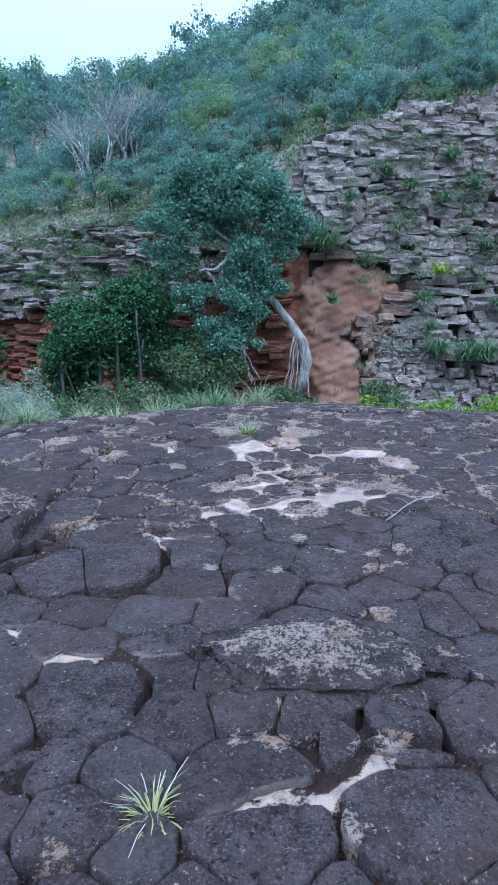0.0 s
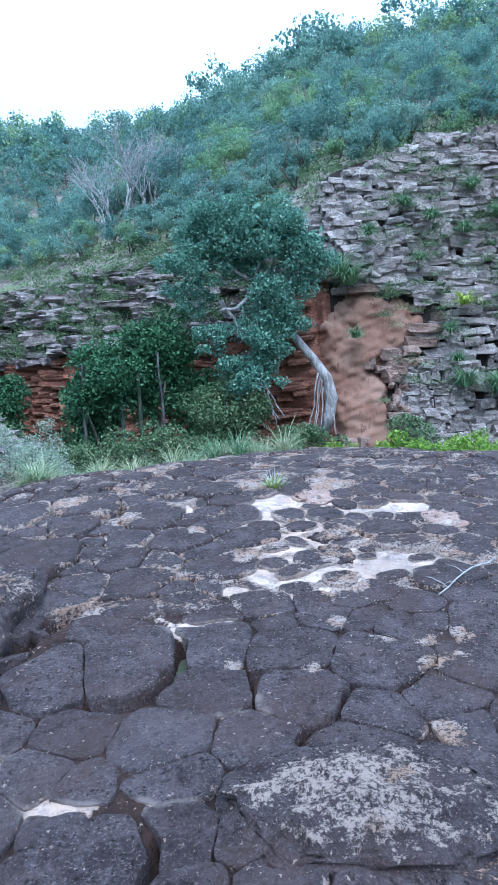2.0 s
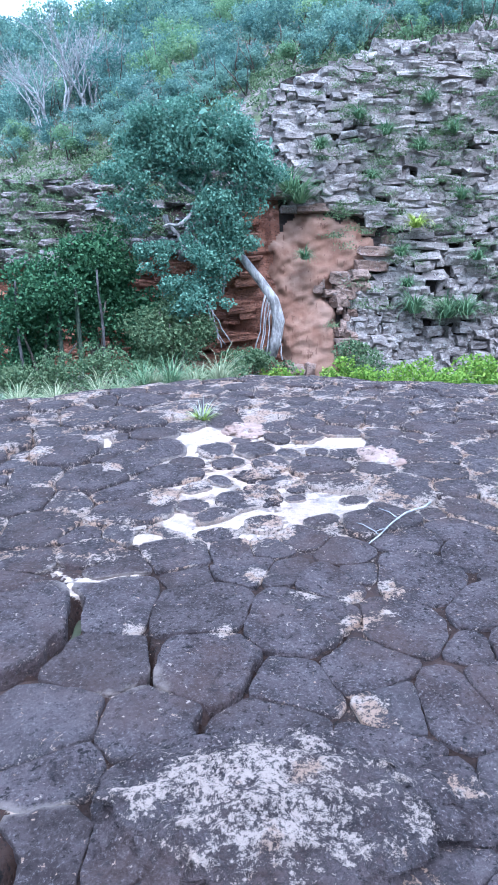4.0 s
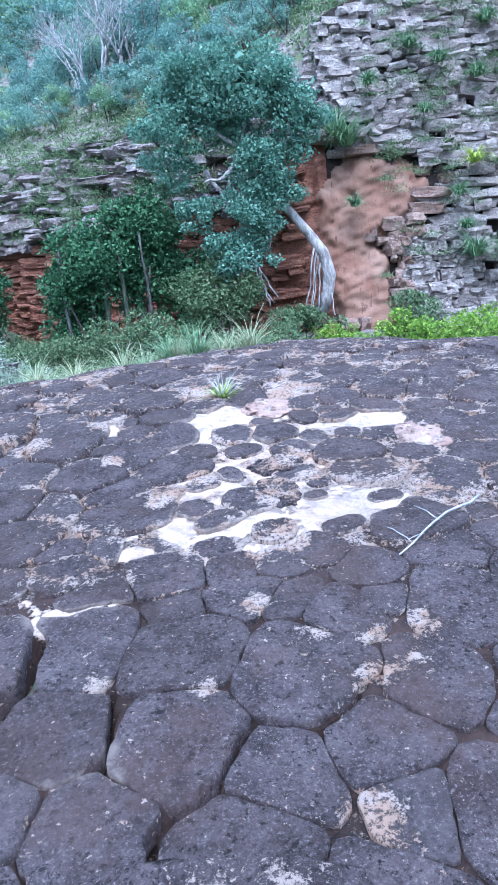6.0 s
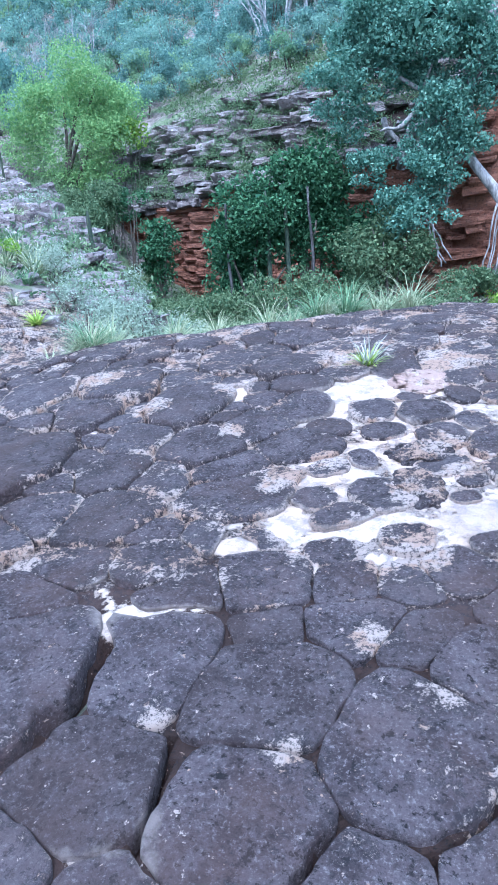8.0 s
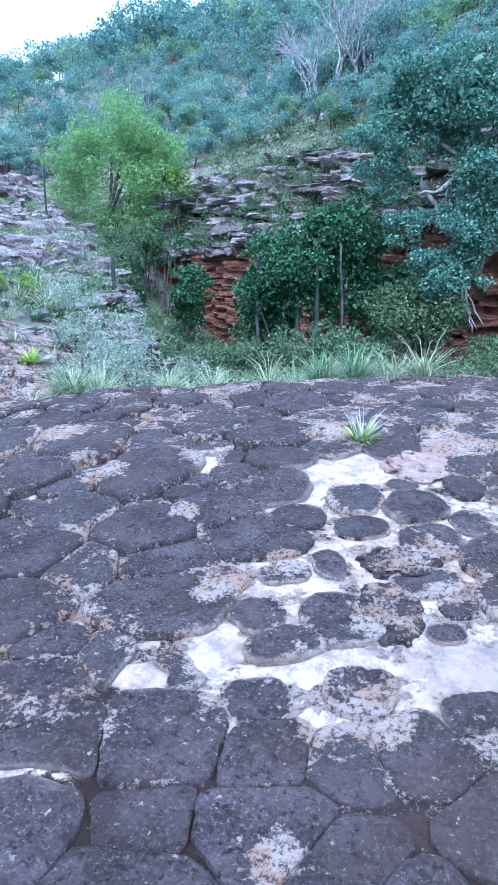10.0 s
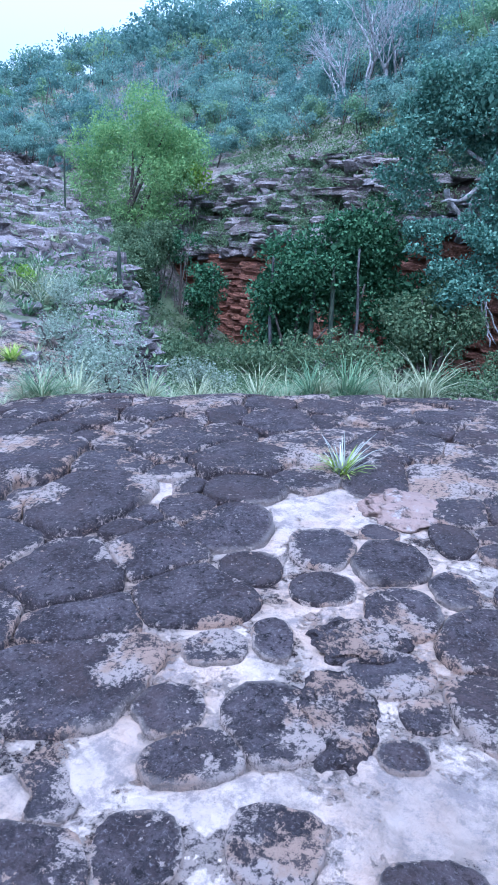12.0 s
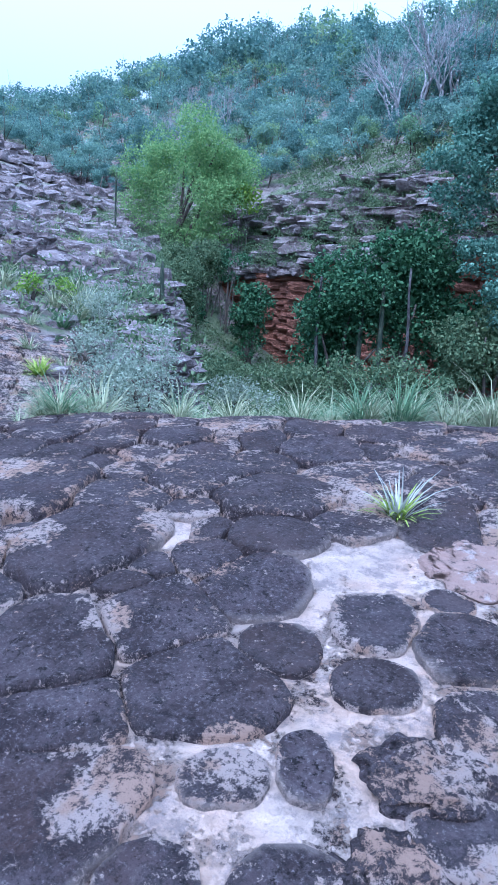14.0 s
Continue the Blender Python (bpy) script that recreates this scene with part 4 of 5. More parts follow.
grass_clump((-0.02, 7.05, float(rock_z(-0.02, 7.05)) - 0.01), 75, 0.19, DRY_BLADE, 61, "green rosette tuft with dry silvery blades in a rock crack", "rock tufts", "grass_tuft", 1.3, 0.012, 0.35, 32)
grass_clump((-0.31, 1.97, float(rock_z(-0.31, 1.97)) - 0.02), 75, 0.15, YELLOW_BLADE, 62, "small yellowish grass tuft in a rock crack", "rock tufts", "grass_tuft", 1.1, 0.0026, 0.6, 14)
rg = np.random.default_rng(9)
for k in range(46):
    x = rg.uniform(-2.8, 0.2)
    y = float(slab_edge(x)) + rg.uniform(0.35, 1.5)
    grass_clump((x, y, land_at(x, y)), 120, rg.uniform(0.25, 0.6), (GRASS_BLADE, GRASS_BLADE, CLIFF_BLADE)[k % 3], 700 + k, "long pale-green grass clump at the rock's edge", "edge grass", lean=1.0, width=0.0045, droop=0.55)
for k, (x, y) in enumerate([(-3.3, 8.2), (-3.6, 7.4), (-2.6, 8.2), (-4.2, 9.8), (-3.0, 8.8), (-4.9, 10.0), (-5.8, 11.0)]):
    grass_clump((x, y, land_at(x, y)), 55, 0.34, GRASS_BLADE, 240 + k, "short green grass clump on the rock", "short grass", lean=1.0, width=0.008)
for k in range(44):
    y = rg.uniform(10.5, 27)
    x = -1.6 - 0.68 * (y - 9) - abs(rg.normal(0.2, 2.6))
    grass_clump((x, y, land_at(x, y)), 60, rg.uniform(0.35, 0.75), (CLIFF_BLADE, GRASS_BLADE)[k % 2], 500 + k, "spiky green grass clump on the rocky bank", "bank grass", lean=1.1, width=0.014, droop=0.4)
# rosettes and tufts on the near bank
for k, (x, y, ln, mat, label) in enumerate([(*(-7.04, 14.56), 0.55, CLIFF_BLADE, "dark green spiky rosette on the rocky bank"), (*(-11.51, 16.42), 0.32, DRY_BLADE, "yellow-green spiky rosette on broken rock"),
                                            (*(-6.51, 11.00), 0.40, GRASS_BLADE, "pale green spiky rosette on the rock sheet"), (*(-4.29, 9.51), 0.26, DRY_BLADE, "small yellow-green rosette in a rock joint"),
                                            (*(-21.37, 25.04), 0.38, CLIFF_BLADE, "green rosette high on the bank"), (*(-14.43, 22.49), 0.30, DRY_BLADE, "yellow-green rosette high on the bank"), (*(-4.31, 8.47), 0.34, GRASS_BLADE, "pale grass tuft at the rock's edge")]):
    grass_clump((x, y, land_at(x, y)), 90, ln, mat, 860 + k, label, "bank rosettes", "rosette", 1.25, 0.016, 0.3)
# clumps hanging on the cliff: x, height, length
for k, (x, z, ln) in enumerate([(2.95, 5.9, 2.0), (3.3, 5.5, 1.8), (3.4, 3.3, 0.8), (7.6, 1.2, 1.7), (8.9, 1.0, 1.6), (9.6, 1.1, 1.6), (7.9, 4.5, 1.0), (6.9, 8.2, 1.0), (8.3, 7.6, 0.9), (7.2, 3.4, 0.9), (9.8, 5.6, 0.9), (5.8, 8.8, 0.9), (7.4, 2.2, 0.8), (9.7, 8.3, 0.9), (4.2, 7.6, 0.8), (10.2, 3.2, 0.9), (8.8, 9.6, 0.9), (6.2, 6.4, 0.7)]):
    y = float(face_y(x, z)) - 0.9
    grass_clump((x, y, z), 130, ln, DRY_BLADE if k in (6,) else CLIFF_BLADE, 300 + k, "drooping green grass clump rooted in the cliff", "cliff grass", lean=1.1, width=0.03, droop=0.75)
for k, (x, y) in enumerate([(5.2, 23.5), (6.3, 23.0), (7.4, 22.6), (8.5, 23.2), (6.8, 24.2), (9.4, 22.6), (4.4, 24.6)]):
    z = land_at(x, y)
    shrub("herb_patch", "bright green leafy herbs on the gully floor", (x, y, z + 0.5), (0.9, 0.8, 0.6), 14, 0.3, 80, 0.12, BRIGHT_LEAF, 400 + k, "herbs", "herb patches", 2, z)
for k, (x, y) in enumerate([(-7.22, 12.52), (-7.02, 13.13)]):
    z = land_at(x, y)
    shrub("herb_patch", "lime-green leafy plant on the rocky bank", (x, y, z + 0.25), (0.3, 0.3, 0.22), 8, 0.1, 300, 0.06, BRIGHT_LEAF, 420 + k, "herbs", "bank herbs", 4, z)


def cactus(place, height, seed, radius=0.095):
    """A ribbed column."""
    ob = thing("column_cactus", place, "dark slender columnar cactus standing among the shrubs", "cactus", "cacti")
    sides, rings, verts, faces = 16, 8, [], []
    for i in range(rings + 1):
        t = i / rings
        r = radius * (1 - 0.25 * t) * (1 if i < rings else 0.35)
        for k in range(sides):
            a = 2 * math.pi * k / sides
            q = r * (1.0 if k % 2 else 0.78)
            verts.append((q * math.cos(a) + 0.03 * math.sin(t * 3 + seed), q * math.sin(a), t * height - 0.1 * (1 - t)))
        if i:
            for k in range(sides):
                b, n = (i - 1) * sides, (k + 1) % sides
                faces.append((b + k, b + n, b + sides + n, b + sides + k))
    faces.append(tuple(rings * sides + k for k in range(sides)))
    put("stem", mesh_from("stem", verts, faces), CACTUS_SKIN, ob)


for k, (x, y, top) in enumerate([(-5.8, 26.2, 2.9), (-5.1, 26.2, 2.4), (-7.0, 16.0, 2.3), (-20.8, 33.0, 7.4)]):
    z = land_at(x, y)
    cactus((x, y, z), top - z, k, 0.095 if 20 < y < 30 else 0.055)


def dead_pole(place, height, lean, seed, radius=0.07):
    rng = np.random.default_rng(seed)
    ob = thing("dead_trunk", place, "weathered grey dead trunk standing upright", "dead trunk", "dead trunks")
    v, f = tube(bend((0, 0, -0.1), (lean, 0, height), 0.0, 7, rng, 0.04), np.linspace(radius, radius * 0.5, 7), 8, 0.08, seed)
    put("trunk", mesh_from("trunk", v, f), DULL_BARK, ob)


for k, (x, y, h, lean) in enumerate([(-4.2, 26.4, 4.4, -0.15), (-7.2, 26.0, 4.0, 0.0), (-23.6, 41, 4.2, -0.3)]):
    dead_pole((x, y, land_at(x, y)), h, lean, k)


def twig(a, b, seed):
    rng = np.random.default_rng(seed)
    o = Vector((a[0], a[1], float(rock_z(*a)) + 0.005))
    ob = thing("fallen_twig", o, "dry pale forked twig lying on the rock", "twig")
    d = Vector((b[0] - a[0], b[1] - a[1], float(rock_z(*b)) - float(rock_z(*a)) + 0.03))
    v, f = tube(bend((0, 0, 0.004), d, 0.03, 8, rng, 0.012), np.linspace(0.004, 0.008, 8), 6)
    main = put("stick", mesh_from("stick", v, f), GREY_BARK, ob)
    for t, s in ((0.15, 0.09), (0.3, -0.08), (0.5, 0.1)):
        e = d * t + Vector((-0.10, s * 1.5, 0.04))
        v, f = tube(bend(d * t + Vector((0, 0, 0.01)), e, 0.01, 5, rng, 0.006), np.linspace(0.004, 0.0015, 5), 5)
        put("side_twig", mesh_from("side_twig", v, f), GREY_BARK, main)


twig((0.95, 4.52), (1.42, 4.98), 3)

# ---------------------------------------------------------------- raised boulders on the near rock


def boulder(name, x, y, rx, ry, h, turn, material, label, seed, sharp=0.5, rugged=1.0, crown=0.0):
    rng = np.random.default_rng(seed)
    bm = bmesh.new()
    bmesh.ops.create_icosphere(bm, subdivisions=5, radius=1.0)
    for v in bm.verts:
        c = v.co.copy()
        up = max(c.z, 0) ** sharp if c.z > 0 else c.z * 0.5
        k = 1 + rugged * (0.14 * noise.noise(c * 1.7 + Vector((seed, 0, 0))) + 0.09 * noise.cell(c * 2.6 + Vector((0, seed, 0))) + 0.04 * noise.noise(c * 9))
        v.co = Vector((c.x * rx * k, c.y * ry * k, up * h * (1 + 0.3 * noise.noise(c * 3.1 + Vector((0, 0, seed))) + 0.16 * noise.noise(c * 8 + Vector((seed, 0, 0))) + 0.12 * noise.noise(c * 17))))
    me = bpy.data.meshes.new(name)
    bm.to_mesh(me)
    bm.free()
    me.polygons.foreach_set("use_smooth", np.ones(len(me.polygons), bool))
    if crown:      # a pale crust on top, bare ragged sides
        at = me.attributes.new("lichen", "FLOAT", "POINT")
        at.data.foreach_set("value", [crown * (float(step(0.25, 0.95, v.co.z / h)) - 0.4) for v in me.vertices])
    ob = put(name, me, material)
    ob.matrix_basis = pose(x, y, float(rock_z(x, y)) - 0.03, math.degrees(0.106) * 0.9, 0, turn)
    tagged(ob, label, "rock")


BOULDERS = [(0.31, 2.81, 0.57, 0.30, 0.11, -3), (-2.0, 4.28, 0.52, 0.74, 0.24, -16), (0.36, 6.73, 0.19, 0.24, 0.065, 20), (0.42, 5.26, 0.13, 0.20, 0.055, 22), (1.34, 5.95, 0.20, 0.27, 0.07, 0), (0.41, 5.62, 0.16, 0.13, 0.055, 10)]
boulder("rock", *BOULDERS[0], LICHEN_ROCK, "low mound of rock crusted with white and black lichen", 3, 0.9, 1.0, 0.13)
boulder("rock", *BOULDERS[1], BLOCK_ROCK, "raised dark rock block with lichen and a deep crack below", 7, 0.4, 1.3, 0.05)
boulder("rock", *BOULDERS[2], RED_STONE, "pinkish weathered sandstone lump beside a grass tuft", 9, 0.6, 1.7)
boulder("rock", *BOULDERS[3], TAN_ROCK, "low tan-topped stone with dark ragged sides among pale sand", 12, 0.6, 1.6, 0.13)
boulder("rock", *BOULDERS[4], RED_STONE, "pale pink weathered stone on the dark rock", 15, 0.6, 1.7)
boulder("rock", *BOULDERS[5], TAN_ROCK, "small tan-crusted stone beside the pale sand", 18, 0.6, 1.6, 0.13)

# ---------------------------------------------------------------- stones of the cliffs
rs = np.random.default_rng(501)


def stone_pose(x, y, z, w, d, h):
    return pose(x, y, z, rs.uniform(-8, 8), rs.uniform(-7, 7), rs.uniform(-12, 12)) @ Matrix.Diagonal((w, d, h, 1))


def lay_courses():
    grey, red, brown = [], [], []
    z = -1.3
    while z < 13.2:                       # the right cliff, course by course
        h = rs.uniform(0.26, 0.5)
        x = 1.6 + rs.uniform(0, 0.6)
        while x < 17:
            w = (0.32 + 0.95 * rs.uniform() ** 1.8) * (0.6 if z < 2.5 else 1.0)
            cx = x + w / 2
            bare = float(earth_patch(cx, z))
            low = 2.0 if z > 5.6 else 2.7
            if z < float(cliff_top(cx)) + 0.1 and cx > low and bare < rs.uniform(-0.1, 0.3) and rs.uniform() > 0.05:
                y = float(face_y(cx, z)) + rs.uniform(-0.2, 0.18)
                zz = z + h / 2 + 0.22 * math.sin(cx * 0.55 + z * 0.3) + 0.1 * math.sin(cx * 1.9 + z)
                stone = (cx, int(rs.integers(12)), stone_pose(cx, y + 0.15, zz, w * 1.06, rs.uniform(0.7, 1.0), h * rs.uniform(0.8, 1.1)))
                (brown if bare > -0.75 + rs.uniform(-0.4, 0.4) and z < 5.5 else grey).append(stone)
            x += w
        z += h * 0.93
    z = 2.2
    while z < 8.9:                        # ledges of the left cliff, longer and flatter
        h = rs.uniform(0.2, 0.42)
        x = -19.5
        while x < 2.2:
            w = 0.35 + 1.1 * rs.uniform() ** 1.6
            cx = x + w / 2
            if float(bed_line(cx)) - 0.15 < z < float(cliff_top(cx)) and (cx < 0.6 or z > 5.9) and rs.uniform() > (0.34 if z > bed_line(cx) + 0.5 else 0.05):
                y = float(face_y(cx, z)) + rs.uniform(-0.45, 0.4)
                grey.append((cx, rs.integers(12), stone_pose(cx, y + 0.3, z + h / 2 + 0.15 * math.sin(cx * 0.8 + z), w * 1.05, rs.uniform(0.9, 1.9), h * rs.uniform(0.8, 1.3))))
            x += w
        z += h * 1.0
    z = -1.5
    while z < 5.8:                        # thin red beds below the ledges
        h = rs.uniform(0.16, 0.34)
        x = -17.5
        while x < 2.9:
            w = rs.uniform(0.5, 1.7)
            cx = x + w / 2
            y = float(face_y(cx, z)) + rs.uniform(-0.06, 0.04)
            if (z < bed_line(cx) or cx > 1.0) and cx + w / 2 < 1.7:
                red.append((cx, rs.integers(6), stone_pose(cx, y + 0.28, z + h / 2, w * 1.08, 0.8, h * 1.08)))
            x += w
        z += h
    return grey, red, brown


grey, red, brown = lay_courses()
right = [s for s in grey if s[0] > 2]
ledge = [s for s in grey if s[0] <= 2]
right.sort(key=lambda s: s[0])
n_right = 300
for cx, k, m in right[:n_right]:
    ob = put("stone", GREY_STONES[k], None, cliff)
    ob.matrix_basis = m
joined_stones("more_stones", [(k, m) for _, k, m in right[n_right:]], GREY_STONES, GREY_CLIFF, cliff, "grey bedded stones")
for cx, k, m in brown[:300]:
    ob = put("stone", BROWN_STONES[k % 8], None, cliff)
    ob.matrix_basis = m
for pieces, library, whole in ((ledge, LEDGE_STONES, rock_ledge), (red, RED_STONES, red_wall)):
    for cx, k, m in pieces[:300]:
        ob = put("stone", library[k], None, whole)
        ob.matrix_basis = m
    if len(pieces) > 300:
        joined_stones("more_stones", [(k, m) for _, k, m in pieces[300:]], library, library[0].materials[0], whole, "")


def bank_rubble():
    """Broken ledges of the near bank."""
    out = []
    for _ in range(800):
        y = rs.uniform(9.5, 50)
        x = -2.4 - 0.68 * (y - 9) - abs(rs.normal(0, 5 + y * 0.15))
        s = rs.uniform(0.2, 0.7) * (0.6 + y / 40) * (0.55 if y < 14 else 1.0)
        z = land_at(x, y)
        m = pose(x, y, z + s * 0.08, rs.uniform(-20, 20), rs.uniform(-20, 20), rs.uniform(0, 360)) @ Matrix.Diagonal((s * 1.4, s, s * rs.uniform(0.3, 0.65), 1))
        out.append((rs.integers(12), m))
    for _ in range(150):      # broken bedding along the bank's rim
        y = rs.uniform(9.2, 19)
        x = -1.8 - 0.66 * (y - 9) + rs.uniform(-1.0, 0.55)
        s = rs.uniform(0.2, 0.55) * (0.6 + y / 25)
        out.append((rs.integers(12), pose(x, y, land_at(x, y) + 0.02, rs.uniform(-8, 8), rs.uniform(-8, 8), rs.uniform(-30, 30)) @ Matrix.Diagonal((s * 1.6, s * 1.1, s * rs.uniform(0.22, 0.4), 1))))
    for _ in range(160):      # loose stones at the cliff's foot
        x = rs.uniform(2.5, 12)
        y = rs.uniform(24.6, 27.4)
        s = rs.uniform(0.2, 0.6)
        out.append((rs.integers(12), pose(x, y, land_at(x, y) + 0.05, 0, 0, rs.uniform(0, 360)) @ Matrix.Diagonal((s * 1.3, s, s * 0.7, 1))))
    ob = joined_stones("rubble", out, GREY_STONES, BANK_ROCK, None, "")
    tagged(ob, "broken grey sandstone ledges and rubble on the bank", "rubble", kind="stuff")


bank_rubble()

# ---------------------------------------------------------------- slabs of the near rock
# x, y, half width, half depth
FAR_SLABS = [(-0.32, 6.23, 0.18, 0.21), (0.12, 6.19, 0.15, 0.18), (0.4, 6.17, 0.16, 0.2), (0.66, 6.04, 0.09, 0.13), (-0.1, 5.93, 0.13, 0.14), (0.21, 5.88, 0.13, 0.12), (0.51, 5.82, 0.14, 0.15), (-0.22, 5.69, 0.2, 0.19), (-0.5, 5.9, 0.18, 0.2), (-0.73, 5.62, 0.19, 0.28), (-0.81, 5.25, 0.13, 0.27), (-1.05, 6.18, 0.31, 0.39), (-1.16, 5.69, 0.16, 0.25), (-1.05, 7.08, 0.26, 0.32), (-1.7, 6.57, 0.31, 0.39), (-0.52, 5.39, 0.2, 0.13), (-0.37, 5.13, 0.26, 0.18), (0.12, 4.99, 0.14, 0.09), (-0.01, 5.4, 0.11, 0.09), (0.14, 5.52, 0.07, 0.12), (-0.44, 4.76, 0.06, 0.14), (0.65, 5.35, 0.07, 0.07), (0.62, 6.48, 0.09, 0.17), (-0.58, 7.0, 0.29, 0.23), (0.28, 7.59, 0.15, 0.21), (0.74, 4.83, 0.12, 0.08), (0.98, 5.1, 0.10, 0.07), (0.62, 5.17, 0.07, 0.06)]
MID_SLABS = [(-0.91, 4.87, 0.22, 0.26), (-1.13, 5.29, 0.18, 0.2), (-1.77, 5.34, 0.38, 0.45), (-1.27, 4.84, 0.17, 0.23), (-1.4, 4.64, 0.16, 0.32), (-0.09, 4.49, 0.16, 0.18), (-0.35, 4.38, 0.12, 0.11), (-0.0, 4.24, 0.1, 0.1), (0.21, 4.53, 0.11, 0.12), (0.12, 4.7, 0.08, 0.09), (0.41, 4.55, 0.1, 0.09), (-1.66, 6.07, 0.24, 0.32), (-2.26, 6.4, 0.26, 0.34), (0.3, 4.3, 0.18, 0.14), (-0.99, 4.24, 0.17, 0.16), (0.44, 4.25, 0.1, 0.11)]
NEAR_SLABS = [(-0.76, 3.85, 0.25, 0.41), (-1.15, 3.74, 0.22, 0.35), (-0.34, 3.58, 0.22, 0.2), (-0.32, 4.02, 0.18, 0.26), (0.05, 3.98, 0.23, 0.23), (0.1, 3.52, 0.21, 0.25), (0.5, 3.83, 0.23, 0.24), (0.41, 3.41, 0.15, 0.17), (0.7, 3.52, 0.13, 0.2), (0.78, 3.27, 0.11, 0.15), (0.33, 3.19, 0.23, 0.14), (0.92, 3.78, 0.13, 0.18), (-0.49, 3.26, 0.21, 0.22), (-0.09, 3.22, 0.19, 0.18), (-0.39, 3.01, 0.23, 0.1), (-0.89, 3.32, 0.18, 0.16), (-0.97, 3.06, 0.14, 0.14), (-0.74, 3.0, 0.12, 0.11), (-0.66, 2.54, 0.24, 0.29), (-0.3, 2.41, 0.16, 0.18), (-0.01, 2.47, 0.14, 0.13), (0.3, 2.4, 0.21, 0.14), (0.61, 2.53, 0.11, 0.12), (0.67, 3.03, 0.19, 0.13), (-0.33, 2.73, 0.12, 0.14)]
FOOT_SLABS = [(-0.02, 2.13, 0.19, 0.2), (-0.73, 2.22, 0.15, 0.18), (0.02, 1.85, 0.22, 0.16), (0.56, 1.88, 0.21, 0.24), (0.57, 2.45, 0.17, 0.16), (0.88, 2.44, 0.14, 0.16), (-0.58, 1.94, 0.18, 0.14), (0.53, 2.23, 0.17, 0.09)]


def slab_seeds():
    rng = np.random.default_rng(71)
    seeds = []
    for group, turn in ((FAR_SLABS, 22), (MID_SLABS, 22), (NEAR_SLABS, 2), (FOOT_SLABS, 0)):
        seeds += [(x, y, rx, ry, radians(turn), True) for x, y, rx, ry in group]
    seeds.append((0.24, 2.80, 0.33, 0.20, 0.0, True))
    lumps = [(b[0], b[1], b[2] * 0.9, b[3] * 0.9) for b in BOULDERS[1:]]
    tries = 0
    while tries < 13000:
        tries += 1
        x, y = rng.uniform(-8.8, 4.9), rng.uniform(-1.5, 10.9)
        r = rng.uniform(0.11, 0.27) * (1.0 if tries < 4500 else 0.65)
        if any(((x - a) / (c + r * 0.3)) ** 2 + ((y - b) / (d + r * 0.3)) ** 2 < 1 for a, b, c, d in lumps):
            continue
        ok = True
        for a, b, c, d, _, _ in seeds:
            dx, dy = x - a, y - b
            if abs(dx) < 0.8 and abs(dy) < 0.9:
                reach = math.hypot(dx * c, dy * d) / max(math.hypot(dx, dy), 1e-6)
                if math.hypot(dx, dy) < (reach + r) * 0.80:
                    ok = False
                    break
        if ok and not (-1.6 < x < 1.5 and 1.6 < y < 7.2 and float(sandy(np.array(x), np.array(y))) > 0.55):
            seeds.append((x, y, r * rng.uniform(0.9, 1.25), r * rng.uniform(0.8, 1.2), rng.uniform(-0.5, 0.5), False))
    return seeds


def slab_outline(i, seeds, rng, sides):
    """A rounded polygon round a seed, kept off its neighbours by a joint."""
    x, y, rx, ry, turn, fixed = seeds[i]
    ca, sa = math.cos(turn), math.sin(turn)
    a = np.linspace(0, 2 * math.pi, sides, endpoint=False)
    c, s = np.cos(a), np.sin(a)
    grow = 2.3 if y > 2.6 else 1.7
    if not (-8.2 < x < 4.3 and -0.8 < y < 10.3):      # loose stones along the outcrop's margin
        grow = 1.1
    if -1.8 < x < 1.7 and 1.4 < y < 7.4:
        grow = grow - (grow - 0.96) * min(1.0, 1.5 * float(np.mean(dusted(x + rx * c[::4], y + ry * s[::4]))))
    rad = grow / (np.abs(c / rx) ** 2.6 + np.abs(s / ry) ** 2.6) ** (1 / 2.6)
    ux, uy = c * ca - s * sa, c * sa + s * ca
    for j, (x2, y2, rx2, ry2, t2, f2) in enumerate(seeds):
        dx, dy = x2 - x, y2 - y
        if j == i or abs(dx) > 0.9 or abs(dy) > 0.9:
            continue
        dist = math.hypot(dx, dy)
        nx, ny = dx / dist, dy / dist

        def reach(rx_, ry_, t_):
            p, q = nx * math.cos(t_) + ny * math.sin(t_), -nx * math.sin(t_) + ny * math.cos(t_)
            return 1 / math.sqrt((p / rx_) ** 2 + (q / ry_) ** 2)

        r1, r2 = reach(rx, ry, turn), reach(rx2, ry2, t2)
        cut = dist * r1 / (r1 + r2) - (0.003 + 0.002 * float(step(2.8, 2.2, y)) + 0.004 * float(step(5.0, 5.4, y) * step(-0.2, -0.7, x)))
        along = ux * nx + uy * ny
        rad = np.where(along > 0.05, np.minimum(rad, cut / np.maximum(along, 0.05)), rad)
    for k in np.linspace(1.0, 0.45, 12) if -2.2 < x < 1.7 and 1.4 < y < 7.4 else ():        # sand and open cracks cut into the slab
        px, py = x + ux * rad * k, y + uy * rad * k
        rad = np.where(((foot_sand(px, py) if fixed else sandy(px, py)) > 0.8) | (cracked(px, py) > 0.15), rad * k, rad) if k < 1 else rad
    rad = 0.25 * np.roll(rad, 1) + 0.5 * rad + 0.25 * np.roll(rad, -1)
    ph = rng.uniform(0, 6.28, 3)
    rad = rad * (1 + 0.012 * np.sin(3 * a + ph[0]) + 0.014 * np.sin(5 * a + ph[1]) + 0.014 * np.sin(11 * a + ph[2])) * (1 + rng.uniform(-0.024, 0.016, sides))
    return x + ux * rad, y + uy * rad


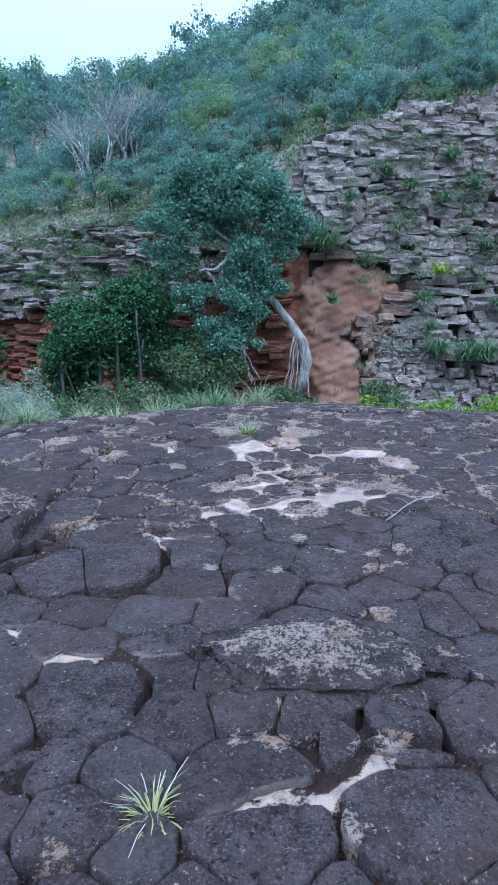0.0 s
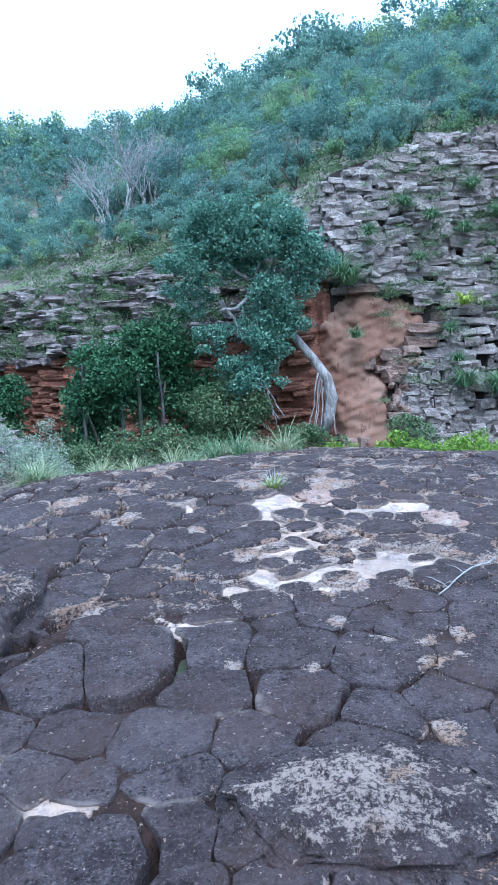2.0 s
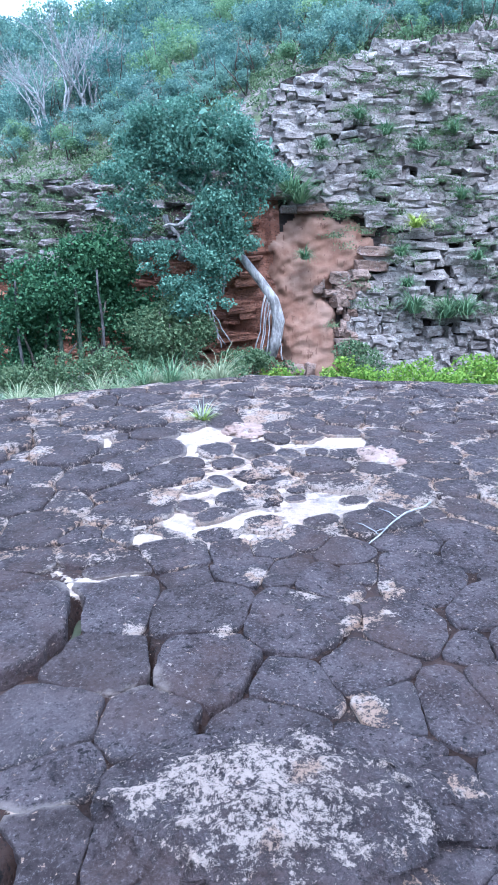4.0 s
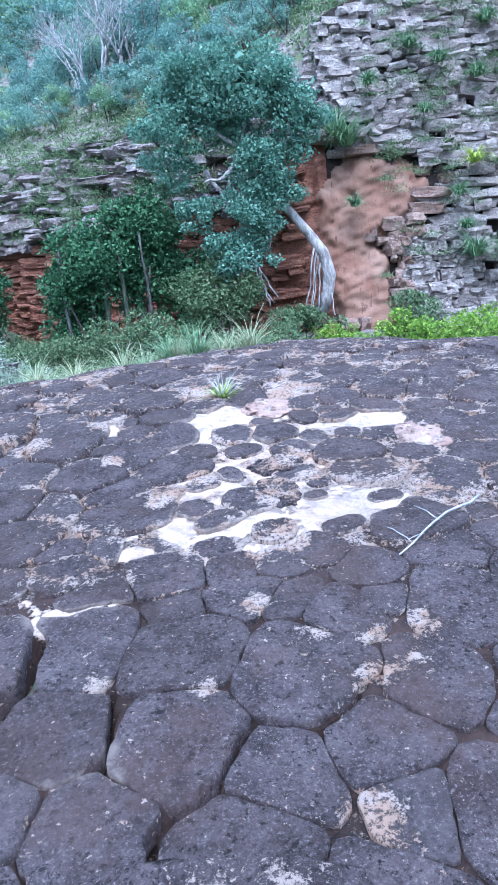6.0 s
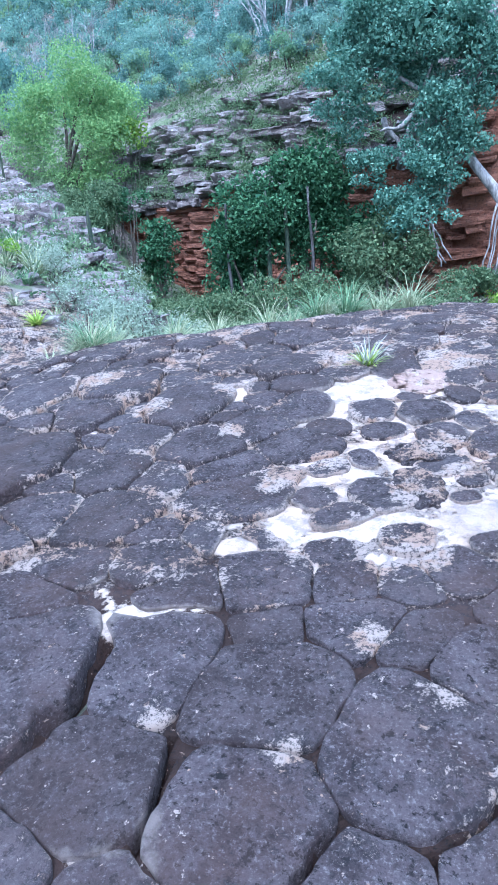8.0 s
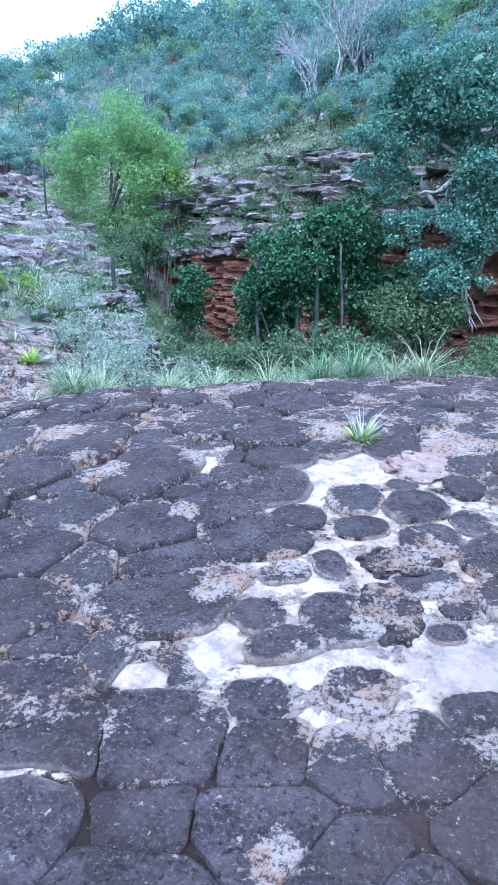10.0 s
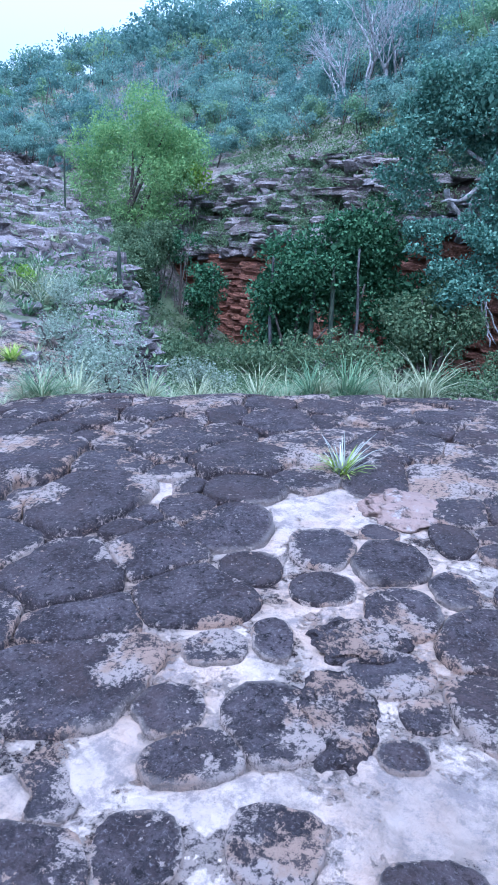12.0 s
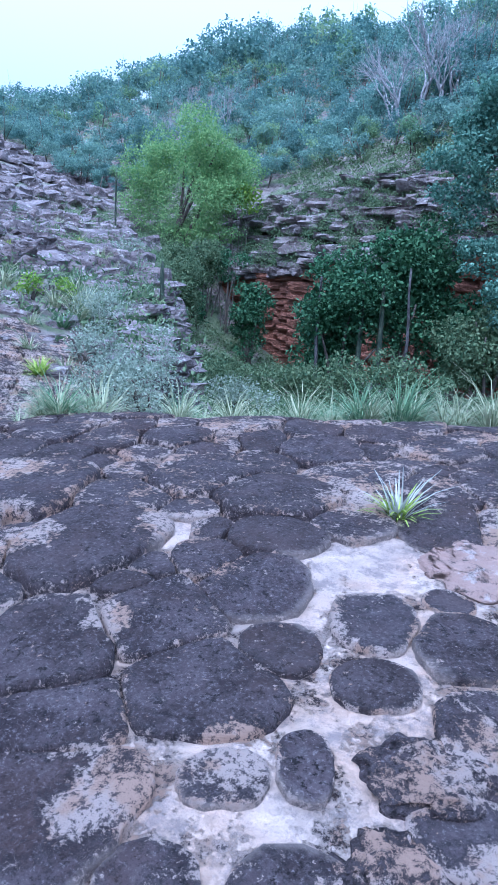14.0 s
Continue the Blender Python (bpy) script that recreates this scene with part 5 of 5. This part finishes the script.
def slab_verts(i, seeds, rng, sides):
    ox, oy = slab_outline(i, seeds, rng, sides)
    x, y, rx, ry, _, _ = seeds[i]
    size = math.sqrt(rx * ry)
    lift = rng.uniform(0.0, 0.006 + 0.014 * float(step(3.0, 2.4, y))) * (size / 0.2)
    bulge = 0.0095 * min(size / 0.2, 1.5) * (1 + 0.7 * float(step(3.0, 2.2, y)) + 1.2 * float(step(4.4, 5.0, y)) + 1.3 * float(step(5.0, 5.4, y) * step(-0.2, -0.7, x)))
    tx, ty = rng.uniform(-0.035, 0.035, 2)
    verts = []
    for k, dz in ((0.45, 1.0), (0.80, 0.97), (0.955, 0.88), (0.993, 0.5), (1.0, -0.8), (0.98, -7.5)):
        px, py = x + (ox - x) * k, y + (oy - y) * k
        dome = bulge * dz
        z = land(px, py) + lift + dome + tx * (px - x) + ty * (py - y)
        if k < 0.9:
            z = z + (0.007 * wob(px, py, 11, i) + 0.004 * wob(px, py, 29, i)) * (1 + 1.6 * float(step(3.2, 2.4, y)))
        verts.append(np.stack([px, py, z], -1))
    top = np.array([[x, y, float(land(x, y)) + lift + bulge * 1.05]])
    verts = np.concatenate(verts + [top])
    faces, n = [], sides
    for r in range(5):
        for q in range(n):
            w = (q + 1) % n
            faces.append((r * n + q, (r + 1) * n + q, (r + 1) * n + w, r * n + w))
    faces += [(6 * n, q, (q + 1) % n) for q in range(n)]
    return verts, faces


def edge_lichen(count, y, rng):
    """Pale crust gathers on a slab's rim and leaves its middle bare."""
    n = (count - 1) // 6
    much = (0.35 + 0.65 * float(step(4.2, 4.9, y))) * (1 - 0.6 * float(step(6.4, 7.2, y))) * rng.uniform(0.3, 1.2)
    return np.append(np.repeat(np.array([-0.075, -0.035, 0.035, 0.075, 0.06, 0.0]) * much, n), -0.075 * much)


def build_slabs():
    rng = np.random.default_rng(72)
    seeds = slab_seeds()
    near = sorted(range(len(seeds)), key=lambda i: (not seeds[i][5], math.hypot((seeds[i][0] + 0.2) * 1.6, seeds[i][1] - 4.5)))
    rest = []
    for rank, i in enumerate(near):
        x, y = seeds[i][:2]
        if rank < 300:
            v, f = slab_verts(i, seeds, rng, 44 if seeds[i][5] else 26)
            me = mesh_from("stone_slab", v - np.array([x, y, float(land(x, y))]), f)
            add_lichen(me, edge_lichen(len(v), y, rng), (x, y, 0), np.append(np.repeat((0.0, 0.3, 0.8, 1.0, 1.0, 1.0), (len(v) - 1) // 6), 0.0))
            ob = put("stone_slab", me, SLAB, bed)
            ob.location = (x, y, float(land(x, y)))
        else:
            rest.append(slab_verts(i, seeds, rng, 16))
    if rest:
        v, f = join(rest)
        me = mesh_from("outer_slabs", v, f)
        add_lichen(me)
        put("outer_slabs", me, SLAB, bed, "dark crusted slabs")["kind"] = "stuff"


build_slabs()
